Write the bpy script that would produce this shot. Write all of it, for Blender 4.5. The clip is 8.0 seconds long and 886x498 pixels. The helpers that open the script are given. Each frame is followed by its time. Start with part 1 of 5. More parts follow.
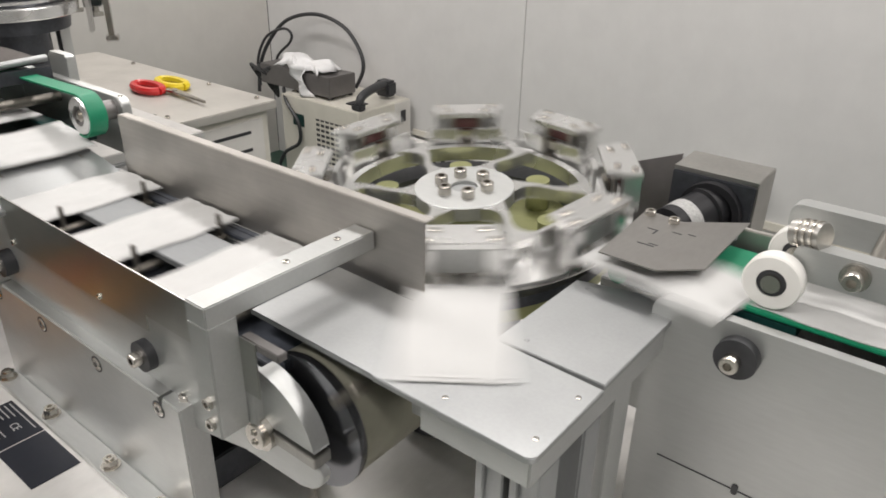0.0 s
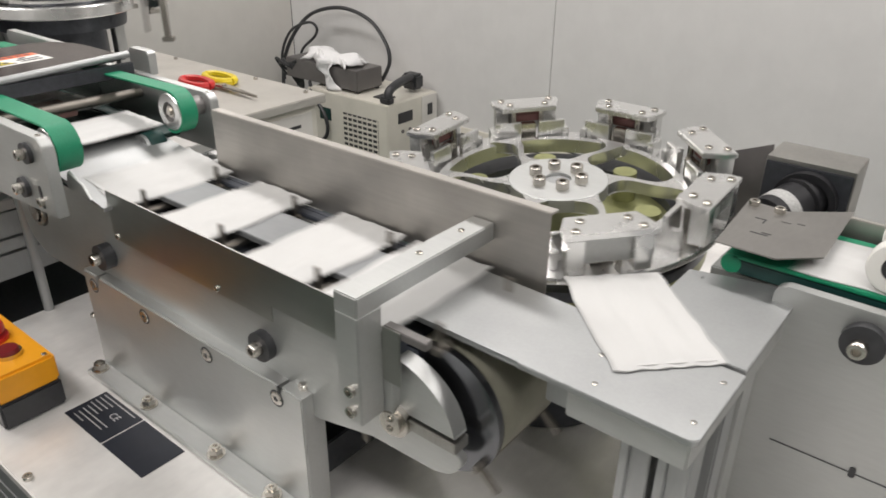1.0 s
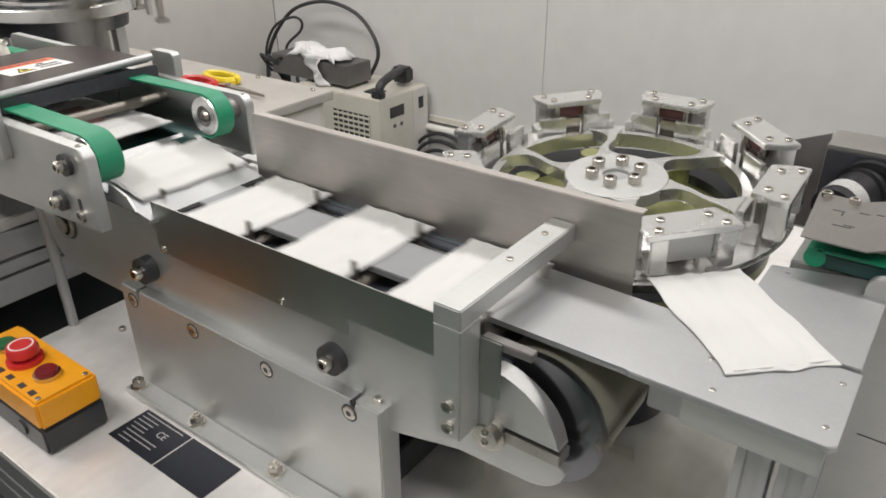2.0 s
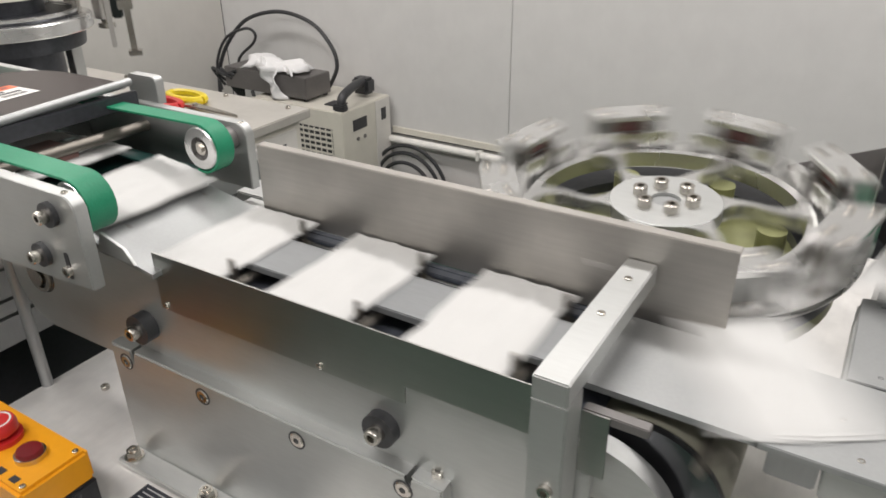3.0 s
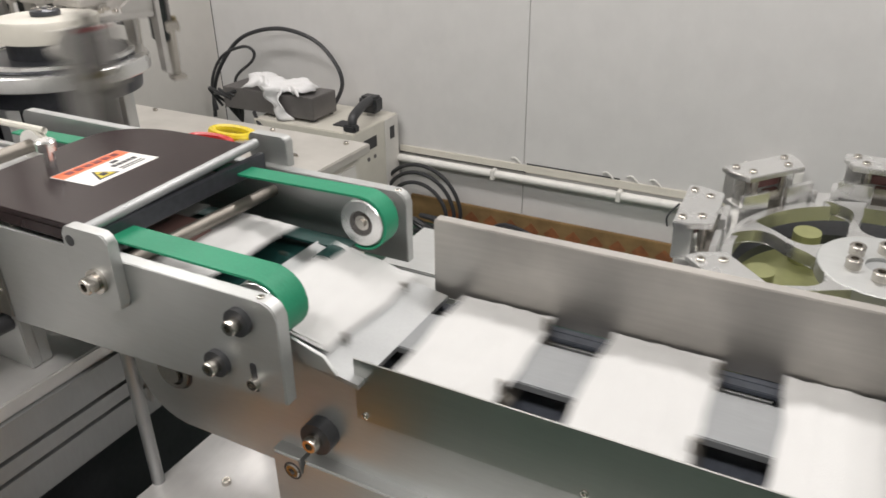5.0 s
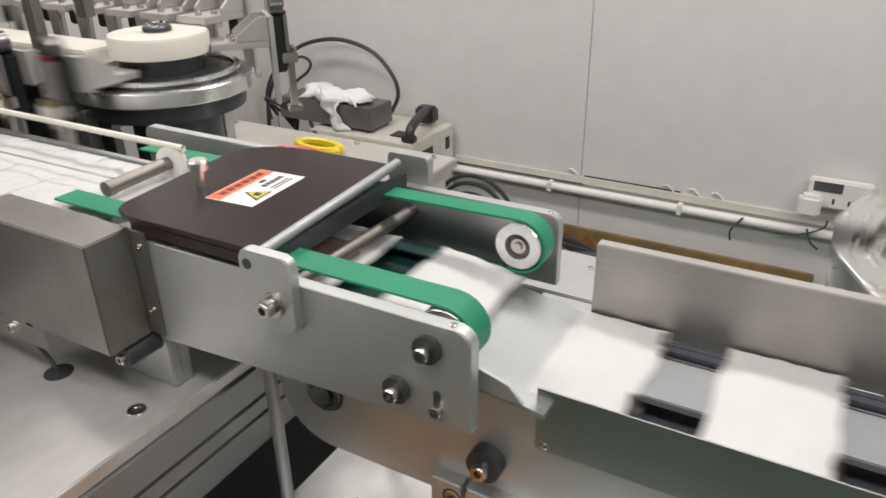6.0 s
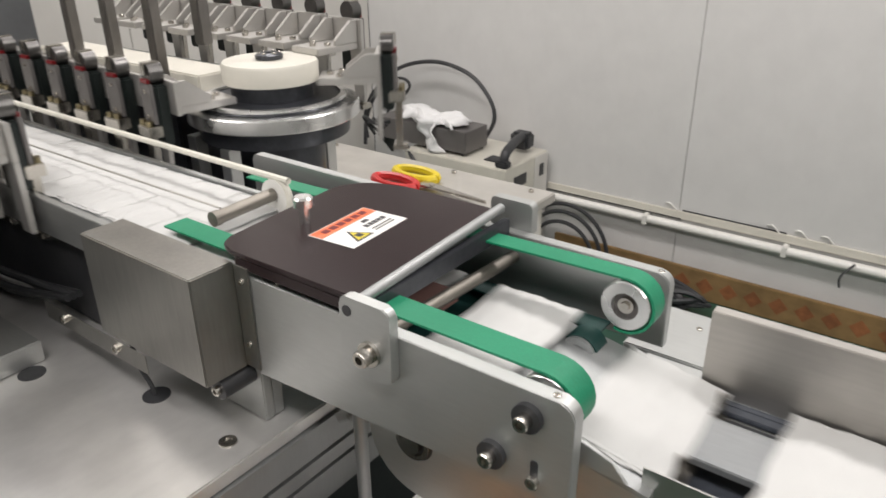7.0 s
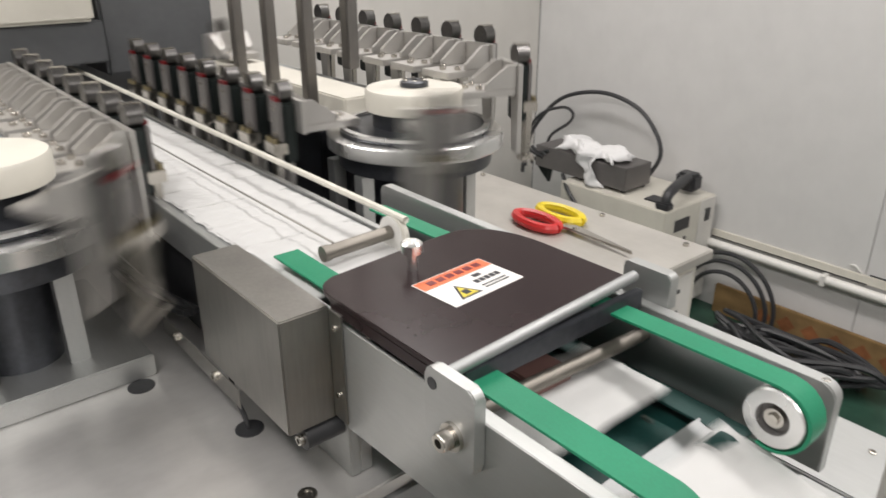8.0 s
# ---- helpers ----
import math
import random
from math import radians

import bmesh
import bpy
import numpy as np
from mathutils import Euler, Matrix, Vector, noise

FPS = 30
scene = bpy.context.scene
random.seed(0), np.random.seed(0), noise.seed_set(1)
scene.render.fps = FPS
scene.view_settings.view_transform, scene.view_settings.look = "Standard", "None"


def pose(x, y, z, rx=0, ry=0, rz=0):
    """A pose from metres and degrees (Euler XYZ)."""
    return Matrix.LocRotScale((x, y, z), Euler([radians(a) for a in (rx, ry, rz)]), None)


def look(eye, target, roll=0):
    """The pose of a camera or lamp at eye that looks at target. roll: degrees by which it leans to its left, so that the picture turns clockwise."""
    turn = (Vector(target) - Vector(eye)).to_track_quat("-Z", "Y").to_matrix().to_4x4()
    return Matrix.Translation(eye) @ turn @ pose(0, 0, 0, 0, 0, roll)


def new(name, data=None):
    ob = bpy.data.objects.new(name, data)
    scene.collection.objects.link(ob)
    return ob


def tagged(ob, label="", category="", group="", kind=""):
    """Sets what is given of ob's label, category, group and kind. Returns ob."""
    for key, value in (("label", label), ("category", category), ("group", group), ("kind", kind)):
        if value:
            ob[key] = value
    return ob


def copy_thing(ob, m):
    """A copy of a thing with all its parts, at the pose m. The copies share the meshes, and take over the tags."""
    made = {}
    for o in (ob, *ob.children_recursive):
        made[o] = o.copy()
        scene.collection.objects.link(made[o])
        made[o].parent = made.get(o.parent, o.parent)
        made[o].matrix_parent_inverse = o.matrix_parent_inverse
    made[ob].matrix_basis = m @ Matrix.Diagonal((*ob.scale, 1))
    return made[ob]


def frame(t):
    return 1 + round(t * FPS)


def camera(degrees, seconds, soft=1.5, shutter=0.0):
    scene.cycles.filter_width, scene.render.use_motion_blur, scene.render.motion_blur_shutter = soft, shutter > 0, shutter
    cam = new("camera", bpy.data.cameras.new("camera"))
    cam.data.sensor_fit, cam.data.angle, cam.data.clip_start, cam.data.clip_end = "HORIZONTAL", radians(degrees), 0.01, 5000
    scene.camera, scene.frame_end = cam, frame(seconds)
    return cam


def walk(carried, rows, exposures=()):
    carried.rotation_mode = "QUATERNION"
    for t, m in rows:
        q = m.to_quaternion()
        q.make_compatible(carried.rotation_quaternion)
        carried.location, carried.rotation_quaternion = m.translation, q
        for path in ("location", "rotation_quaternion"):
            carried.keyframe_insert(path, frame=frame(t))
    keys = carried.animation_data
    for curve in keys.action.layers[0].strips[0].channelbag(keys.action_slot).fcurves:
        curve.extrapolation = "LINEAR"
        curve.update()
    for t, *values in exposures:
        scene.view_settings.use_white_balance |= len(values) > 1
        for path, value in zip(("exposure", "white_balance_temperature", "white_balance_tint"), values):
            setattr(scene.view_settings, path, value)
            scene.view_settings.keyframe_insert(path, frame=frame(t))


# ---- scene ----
cam = camera(62.3, 8.0, soft=1.65, shutter=0.35)
PATH = [
    (0, (0.717, -0.309, 1.407), (-0.397, 1.098, 0.523), 1.1),
    (0.5, (0.684, -0.345, 1.408), (-0.431, 1.053, 0.514), 0.9),
    (1, (0.634, -0.395, 1.411), (-0.48, 1.0, 0.509), 0.6),
    (1.5, (0.587, -0.431, 1.41), (-0.509, 0.975, 0.501), 0.3),
    (1.7, (0.567, -0.44, 1.412), (-0.512, 0.971, 0.493), 0.0),
    (3, (0.386, -0.411, 1.405), (-0.547, 1.105, 0.494), -0.5),
    (3.5, (0.312, -0.418, 1.411), (-0.567, 1.131, 0.501), -0.7),
    (4, (0.231, -0.429, 1.425), (-0.617, 1.138, 0.516), -0.7),
    (4.2, (0.203, -0.426, 1.43), (-0.63, 1.149, 0.52), -0.6),
    (5.3, (0.063, -0.446, 1.444), (-0.773, 1.129, 0.54), -0.7),
    (5.5, (0.033, -0.46, 1.445), (-0.818, 1.111, 0.546), -0.8),
    (6, (-0.03, -0.487, 1.455), (-0.92, 1.067, 0.566), -0.9),
    (6.5, (-0.058, -0.502, 1.466), (-1.025, 1.015, 0.593), -0.8),
    (7, (-0.066, -0.466, 1.476), (-1.157, 0.981, 0.631), -0.6),
    (7.5, (-0.079, -0.415, 1.476), (-1.331, 0.915, 0.662), -0.3),
    (8, (-0.098, -0.366, 1.474), (-1.513, 0.807, 0.686), -0.1),
]
walk(cam, [(t, look(eye, target, roll)) for t, eye, target, roll in PATH], exposures=[(0.0, 0.0), (8.0, 0.0)])

# ---- world and light ----
world = bpy.data.worlds.new("world")
scene.world = world
world.use_nodes = True
world.node_tree.nodes["Background"].inputs[0].default_value = (0.9, 0.95, 1.0, 1)
world.node_tree.nodes["Background"].inputs[1].default_value = 0.03

LAMP_POWER = 18.3
LAMP_SPOTS = [(-1.9, 1.1), (-0.2, 1.1), (1.5, 1.1), (-1.9, -0.7), (-0.2, -0.9), (1.5, -0.7)]
CEILING = 2.7


# ---- materials ----
def shader(name):
    mat = bpy.data.materials.new(name)
    mat.use_nodes = True
    return mat, mat.node_tree.nodes, mat.node_tree.links, mat.node_tree.nodes["Principled BSDF"]


def surface(name, colour, rough=0.5, metal=0.0, grain=60.0, vary=0.12, stretch=(1, 1, 1), bump=0.05, wear=0.15, spec=0.5, coat=0.0):
    """A solid surface with grain and larger stains, both in object space at real size."""
    mat, nodes, links, bsdf = shader(name)
    where = nodes.new("ShaderNodeNewGeometry")
    scale = nodes.new("ShaderNodeMapping")
    scale.inputs["Scale"].default_value = stretch
    links.new(where.outputs["Position"], scale.inputs["Vector"])
    fine = nodes.new("ShaderNodeTexNoise")
    fine.inputs["Scale"].default_value, fine.inputs["Detail"].default_value = grain, 5
    links.new(scale.outputs["Vector"], fine.inputs["Vector"])
    large = nodes.new("ShaderNodeTexNoise")
    large.inputs["Scale"].default_value, large.inputs["Detail"].default_value = 9.0, 4
    links.new(where.outputs["Position"], large.inputs["Vector"])
    mix = nodes.new("ShaderNodeMix")
    mix.data_type = "RGBA"
    mix.inputs[6].default_value = (*[c * (1 - vary) for c in colour], 1)
    mix.inputs[7].default_value = (*[min(1, c * (1 + vary)) for c in colour], 1)
    links.new(fine.outputs["Fac"], mix.inputs[0])
    stain = nodes.new("ShaderNodeMix")
    stain.data_type, stain.blend_type = "RGBA", "MULTIPLY"
    ramp = nodes.new("ShaderNodeMapRange")
    ramp.inputs[1].default_value, ramp.inputs[2].default_value = 0.35, 0.7
    ramp.inputs[3].default_value, ramp.inputs[4].default_value = 1.0, 1.0 - wear
    links.new(large.outputs["Fac"], ramp.inputs[0])
    stain.inputs[0].default_value = 1.0
    links.new(mix.outputs[2], stain.inputs[6])
    links.new(ramp.outputs[0], stain.inputs[7])
    links.new(stain.outputs[2], bsdf.inputs["Base Color"])
    rr = nodes.new("ShaderNodeMapRange")
    rr.inputs[3].default_value, rr.inputs[4].default_value = max(0.02, rough * 0.8), min(1, rough * 1.2)
    links.new(large.outputs["Fac"], rr.inputs[0])
    links.new(rr.outputs[0], bsdf.inputs["Roughness"])
    bsdf.inputs["Metallic"].default_value = metal
    bsdf.inputs["Specular IOR Level"].default_value = spec
    bsdf.inputs["Coat Weight"].default_value = coat
    if bump:
        b = nodes.new("ShaderNodeBump")
        b.inputs["Strength"].default_value, b.inputs["Distance"].default_value = bump, 0.002
        links.new(fine.outputs["Fac"], b.inputs["Height"])
        links.new(b.outputs["Normal"], bsdf.inputs["Normal"])
    return mat


ALU = surface("aluminium_plate", (0.54, 0.55, 0.54), 0.46, 0.9, 260, 0.06, (0.15, 1, 1), 0.03, 0.08)
ALU_DULL = surface("anodised_aluminium", (0.40, 0.41, 0.41), 0.48, 0.8, 300, 0.06, (1, 1, 0.2), 0.02, 0.1)
ALU_BRIGHT = surface("polished_aluminium", (0.82, 0.82, 0.81), 0.27, 0.95, 200, 0.05, (1, 1, 1), 0.02, 0.08)
STEEL = surface("stainless_sheet", (0.5, 0.48, 0.45), 0.5, 1.0, 240, 0.08, (0.08, 1, 1), 0.04, 0.2)
STEEL_MIRROR = surface("bright_stainless_sheet", (0.44, 0.445, 0.42), 0.31, 1.0, 240, 0.05, (0.08, 1, 1), 0.02, 0.12)
STEEL_DARK = surface("dull_steel_cover", (0.43, 0.42, 0.395), 0.38, 1.0, 240, 0.12, (1, 1, 0.1), 0.04, 0.2)
STEEL_POLISHED = surface("polished_dark_steel", (0.20, 0.205, 0.22), 0.2, 0.95, 120, 0.08, (1, 1, 1), 0.01, 0.2)
CHROME = surface("screw_steel", (0.62, 0.59, 0.54), 0.24, 1.0, 90, 0.1, (1, 1, 1), 0.02, 0.25)
BLACK = surface("black_plastic", (0.036, 0.037, 0.04), 0.42, 0.0, 120, 0.3, (1, 1, 1), 0.06, 0.1)
BLACK_STEEL = surface("blackened_steel", (0.07, 0.074, 0.084), 0.34, 0.6, 120, 0.3, (1, 1, 1), 0.04, 0.1)
SLOT_DARK = surface("dark_blue_channel", (0.085, 0.095, 0.115), 0.45, 0.1, 120, 0.3, (1, 1, 1), 0.05, 0.2)
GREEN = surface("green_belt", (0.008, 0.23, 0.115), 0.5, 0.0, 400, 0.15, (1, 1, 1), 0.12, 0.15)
# Darker copy of GREEN: shade of lower runs, bed and belt edges is in it.
GREEN_DARK = surface("shaded_green_belt", (0.008, 0.045, 0.04), 0.5, 0.0, 300, 0.2, (1, 1, 1), 0.1, 0.2)
BROWN = surface("dark_brown_acrylic", (0.030, 0.020, 0.021), 0.22, 0.0, 40, 0.2, (1, 1, 1), 0.01, 0.15, 0.22, 0.0)
CREAM = surface("cream_paint", (0.68, 0.655, 0.58), 0.45, 0.0, 80, 0.03, (1, 1, 1), 0.03, 0.08)
WHITE_PAINT = surface("white_paint", (0.72, 0.70, 0.66), 0.5, 0.0, 60, 0.04, (1, 1, 1), 0.02, 0.1)
WHITE_PLASTIC = surface("white_nylon", (0.8, 0.79, 0.75), 0.38, 0.0, 90, 0.03, (1, 1, 1), 0.02, 0.08)
WALL = surface("wall_panel", (0.68, 0.675, 0.665), 0.55, 0.0, 30, 0.02, (1, 1, 0.4), 0.015, 0.05)
WALL_WARM = surface("wall_panel_warm", (0.66, 0.64, 0.605), 0.55, 0.0, 30, 0.02, (1, 1, 0.4), 0.015, 0.05)
CEIL = surface("ceiling_paint", (0.75, 0.75, 0.74), 0.7, 0.0, 30, 0.02)
FLOOR = surface("green_floor_paint", (0.035, 0.09, 0.063), 0.35, 0.0, 40, 0.2, (1, 1, 1), 0.03, 0.35)
DECK = surface("deck_plate", (0.86, 0.845, 0.82), 0.36, 0.4, 90, 0.08, (1, 0.3, 1), 0.04, 0.25)
DECK_BRIGHT = surface("upper_deck_plate", (0.74, 0.73, 0.71), 0.32, 0.6, 90, 0.06, (1, 0.3, 1), 0.03, 0.22)
MASK = surface("nonwoven_fabric", (0.585, 0.585, 0.575), 0.85, 0.0, 900, 0.04, (1, 1, 1), 0.35, 0.04, 0.2)
CLOTH = surface("white_cloth", (0.82, 0.82, 0.82), 0.9, 0.0, 300, 0.05, (1, 1, 1), 0.2, 0.05, 0.2)
OLIVE = surface("olive_cam_plate", (0.30, 0.31, 0.14), 0.4, 0.4, 60, 0.2, (1, 1, 1), 0.03, 0.3)
SLIDER = surface("grey_slider_sheet", (0.27, 0.28, 0.285), 0.5, 0.6, 260, 0.08, (0.15, 1, 1), 0.03, 0.12)
SHAFT = surface("worn_shaft_steel", (0.27, 0.25, 0.22), 0.5, 0.9, 160, 0.15, (1, 0.2, 1), 0.04, 0.25)
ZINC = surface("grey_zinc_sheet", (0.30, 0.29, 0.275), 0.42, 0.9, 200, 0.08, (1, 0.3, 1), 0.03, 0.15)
DRUM = surface("pale_olive_drum", (0.46, 0.45, 0.36), 0.35, 0.6, 60, 0.12, (1, 1, 1), 0.03, 0.3)
ORANGE = surface("warning_orange", (0.80, 0.16, 0.05), 0.45)
PAPER = surface("white_sticker", (0.82, 0.81, 0.78), 0.4, 0.0, 60, 0.02, (1, 1, 1), 0.0, 0.04)
SIGN_YELLOW = surface("sign_yellow", (0.75, 0.60, 0.03), 0.4)
YELLOW = surface("yellow_housing", (0.85, 0.36, 0.01), 0.4, 0.0, 90, 0.06, (1, 1, 1), 0.06, 0.1)
RED = surface("red_plastic", (0.60, 0.03, 0.03), 0.35)
DARK_RED = surface("dark_red_plastic", (0.17, 0.008, 0.012), 0.3)
BUTTON_GREEN = surface("green_plastic", (0.02, 0.13, 0.05), 0.35)
SC_YELLOW = surface("yellow_grip", (0.80, 0.62, 0.02), 0.4)
GREY_BOX = surface("grey_metal_box", (0.19, 0.18, 0.175), 0.42, 0.4, 100, 0.1, (1, 1, 1), 0.03, 0.15)
CARD = surface("brown_cardboard", (0.27, 0.17, 0.07), 0.75, 0.0, 30, 0.25, (0.3, 1, 1), 0.1, 0.35)
INK = surface("black_ink", (0.03, 0.03, 0.035), 0.6)
SILVER_INK = surface("silver_ink", (0.6, 0.6, 0.6), 0.4, 0.3)
PLATE_BLUE = surface("dark_nameplate", (0.022, 0.025, 0.035), 0.35, 0.2, 90, 0.15)
TUBE = surface("cream_tube", (0.72, 0.70, 0.62), 0.5)


def glow(name, colour, strength):
    mat, nodes, links, bsdf = shader(name)
    bsdf.inputs["Emission Color"].default_value = (*colour, 1)
    bsdf.inputs["Emission Strength"].default_value = strength
    return mat


LIGHT = glow("lamp_diffuser", (1.0, 0.96, 0.93), 2.4)


# ---- building blocks ----
def box(bm, x0, x1, y0, y1, z0, z1, bevel=0.0015, turn=None):
    made = bmesh.ops.create_cube(bm, size=1.0)["verts"]
    m = Matrix.Translation(((x0 + x1) / 2, (y0 + y1) / 2, (z0 + z1) / 2)) @ Matrix.Diagonal((x1 - x0, y1 - y0, z1 - z0, 1))
    bmesh.ops.transform(bm, matrix=m if turn is None else turn @ m, verts=made)
    if bevel > 0:
        edges = list({e for v in made for e in v.link_edges})
        bmesh.ops.bevel(bm, geom=edges, offset=bevel, segments=2, affect="EDGES", clamp_overlap=True)
    return bm


def rod(bm, a, b, r, n=20, r2=None):
    a, b = Vector(a), Vector(b)
    m = Matrix.Translation((a + b) / 2) @ (b - a).to_track_quat("Z", "Y").to_matrix().to_4x4()
    bmesh.ops.create_cone(bm, cap_ends=True, segments=n, radius1=r, radius2=r if r2 is None else r2, depth=(b - a).length, matrix=m)
    return bm


def lathe(bm, profile, m=Matrix(), n=40):
    """Turns a closed outline of (radius, height) about z."""
    rings = []
    for k in range(n):
        a = 2 * math.pi * k / n
        rings.append([bm.verts.new(m @ Vector((r * math.cos(a), r * math.sin(a), z))) for r, z in profile])
    for k in range(n):
        p, q = rings[k], rings[(k + 1) % n]
        for i in range(len(profile)):
            j = (i + 1) % len(profile)
            bm.faces.new((p[i], q[i], q[j], p[j]))
    return bm


def slab(bm, outline, lo, hi, axis="z", bevel=0.0):
    """Extrudes an outline of (u, v) from lo to hi along an axis: y takes (x, z), x takes (y, z), z takes (x, y)."""
    place = {"z": lambda u, v, w: (u, v, w), "y": lambda u, v, w: (u, w, v), "x": lambda u, v, w: (w, u, v)}[axis]
    low = [bm.verts.new(place(u, v, lo)) for u, v in outline]
    top = [bm.verts.new(place(u, v, hi)) for u, v in outline]
    n = len(outline)
    faces = [bm.faces.new(low[::-1]), bm.faces.new(top)] + [bm.faces.new((low[i], low[(i + 1) % n], top[(i + 1) % n], top[i])) for i in range(n)]
    if bevel:
        edges = list({e for f in faces[:2] for e in f.edges})
        bmesh.ops.bevel(bm, geom=edges, offset=bevel, segments=2, affect="EDGES", clamp_overlap=True)
    return bm


def rounded(x0, x1, z0, z1, r, corners=(1, 1, 1, 1), n=6):
    """A rectangle's outline, its corners rounded where asked: low left, low right, top right, top left."""
    out = []
    for (cx, cz, a0), on in zip(((x0, z0, 180), (x1, z0, 270), (x1, z1, 0), (x0, z1, 90)), corners):
        rad = r * on
        if not rad:
            out.append((cx, cz))
            continue
        ox, oz = cx + (rad if cx == x0 else -rad), cz + (rad if cz == z0 else -rad)
        for k in range(n + 1):
            a = radians(a0 + 90 * k / n)
            out.append((ox + rad * math.cos(a), oz + rad * math.sin(a)))
    return out


def hose(bm, points, r, n=8, steps=6):
    """A round tube along a smooth line through the points."""
    p = [Vector(q) for q in points]
    line = []
    for i in range(len(p) - 1):
        a, b, c, d = p[max(0, i - 1)], p[i], p[i + 1], p[min(len(p) - 1, i + 2)]
        for k in range(steps):
            u = k / steps
            line.append(0.5 * (2 * b + (c - a) * u + (2 * a - 5 * b + 4 * c - d) * u * u + (3 * b - a - 3 * c + d) * u ** 3))
    line.append(p[-1])
    rings, side = [], None
    for i, q in enumerate(line):
        way = (line[min(i + 1, len(line) - 1)] - line[max(i - 1, 0)]).normalized()
        side = way.orthogonal() if side is None else side - way * side.dot(way)
        side.normalize()
        up = way.cross(side)
        rings.append([bm.verts.new(q + r * (math.cos(2 * math.pi * k / n) * side + math.sin(2 * math.pi * k / n) * up)) for k in range(n)])
    for a, b in zip(rings, rings[1:]):
        for k in range(n):
            bm.faces.new((a[k], a[(k + 1) % n], b[(k + 1) % n], b[k]))
    bm.faces.new(rings[0][::-1]), bm.faces.new(rings[-1])
    return bm


def B():
    return bmesh.new()


def mesh(name, bm, material):
    bmesh.ops.recalc_face_normals(bm, faces=bm.faces)
    data = bpy.data.meshes.new(name)
    bm.to_mesh(data)
    bm.free()
    data.materials.append(material)
    for f in data.polygons:
        f.use_smooth = True
    data.set_sharp_from_angle(angle=radians(35))
    return data


def part(name, bm, material, parent, label=""):
    ob = new(name, mesh(name, bm, material))
    ob.parent = parent
    return tagged(ob, label) if label else ob


def again(ob, m, parent=None):
    """One more of a part, on the same mesh."""
    twin = new(ob.name.split(".")[0], ob.data)
    twin.parent = parent or ob.parent
    twin.matrix_basis = m
    return twin


def thing(name, label, category, x=0, y=0, z=0, group="", kind=""):
    ob = new(name)
    ob.location = (x, y, z)
    ob.empty_display_size = 0.02
    return tagged(ob, label, category, group, kind)


def single(name, bm, material, label, category, group="", kind=""):
    return tagged(new(name, mesh(name, bm, material)), label, category, group, kind)


def screw_mesh(r=0.006, h=0.006):
    """A socket head screw along +z from the origin."""
    bm = B()
    lathe(bm, [(r * 0.5, h * 0.35), (r * 0.5, h), (r * 0.88, h), (r, h * 0.88), (r, 0), (0.0005, 0), (0.0005, h * 0.35)], n=16)
    return mesh("screw", bm, CHROME)


SCREW = screw_mesh()
SMALL_SCREW = screw_mesh(0.0035, 0.002)
TINY_SCREW = screw_mesh(0.0026, 0.0008)
BOLT = screw_mesh(0.0085, 0.012)
MID_BOLT = screw_mesh(0.0072, 0.010)
TO_FRONT = Euler((radians(90), 0, 0)).to_matrix().to_4x4()


def screw(parent, x, y, z, front=False, data=None, name="screw"):
    ob = new(name, data or SCREW)
    ob.parent = parent
    ob.matrix_basis = Matrix.Translation((x, y, z)) @ (TO_FRONT if front else Matrix())
    return ob


# ---- the room ----
XL, XR, YF, YB = -2.62, 3.2, -2.6, 2.33


def build_room():
    floor = single("floor", box(B(), XL - 0.1, XR + 0.1, YF - 0.1, YB + 0.1, -0.1, 0.0, 0), FLOOR, "green painted floor with scuffs and stains", "floor", kind="structure")
    ceiling = single("ceiling", box(B(), XL - 0.1, XR + 0.1, YF - 0.1, YB + 0.1, CEILING, CEILING + 0.1, 0), CEIL, "plain white ceiling of the clean room", "ceiling", kind="structure")
    back = thing("wall_north", "light grey sandwich panel wall with fine vertical joints", "wall", kind="structure")
    edges = [XL, -0.965, 0.75, 2.4, XR]
    for a, b in zip(edges, edges[1:]):
        part("panel", box(B(), a + 0.0012, b - 0.0012, YB, YB + 0.06, 0, CEILING, 0.0015), WALL, back)
    part("backing", box(B(), XL, XR, YB + 0.012, YB + 0.1, 0, CEILING, 0), ALU_DULL, back)
    west = thing("wall_west", "warm white panel wall beside the machine line", "wall", kind="structure")
    for a, b in ((YF, -1.4), (-1.4, -0.2), (-0.2, 1.05), (1.05, YB)):
        part("panel", box(B(), XL - 0.06, XL, a + 0.0012, b - 0.0012, 0, CEILING, 0.0015), WALL_WARM, west)
    part("backing", box(B(), XL - 0.1, XL - 0.012, YF, YB, 0, CEILING, 0), ALU_DULL, west)
    single("wall_south", box(B(), XL, XR, YF - 0.1, YF, 0, CEILING, 0), WALL, "plain light grey wall behind the camera", "wall", kind="structure")
    single("wall_east", box(B(), XR, XR + 0.1, YF, YB, 0, CEILING, 0), WALL, "plain light grey wall at the end", "wall", kind="structure")
    for x, y in LAMP_SPOTS:
        lamp = thing("ceiling_light", "white flat ceiling light panel, switched on", "light", x, y, CEILING, "ceiling lights")
        part("frame", box(B(), -0.62, 0.62, -0.17, 0.17, -0.03, 0.0, 0.004), WHITE_PAINT, lamp)
        part("diffuser", box(B(), -0.58, 0.58, -0.13, 0.13, -0.034, -0.02, 0.002), LIGHT, lamp)
        data = bpy.data.lights.new("panel_light", "AREA")
        data.shape, data.size, data.size_y, data.energy, data.color = "RECTANGLE", 1.16, 0.26, LAMP_POWER, (1.0, 0.95, 0.93)
        ob = new("panel_light", data)
        ob.location = (x, y, CEILING - 0.045)


build_room()

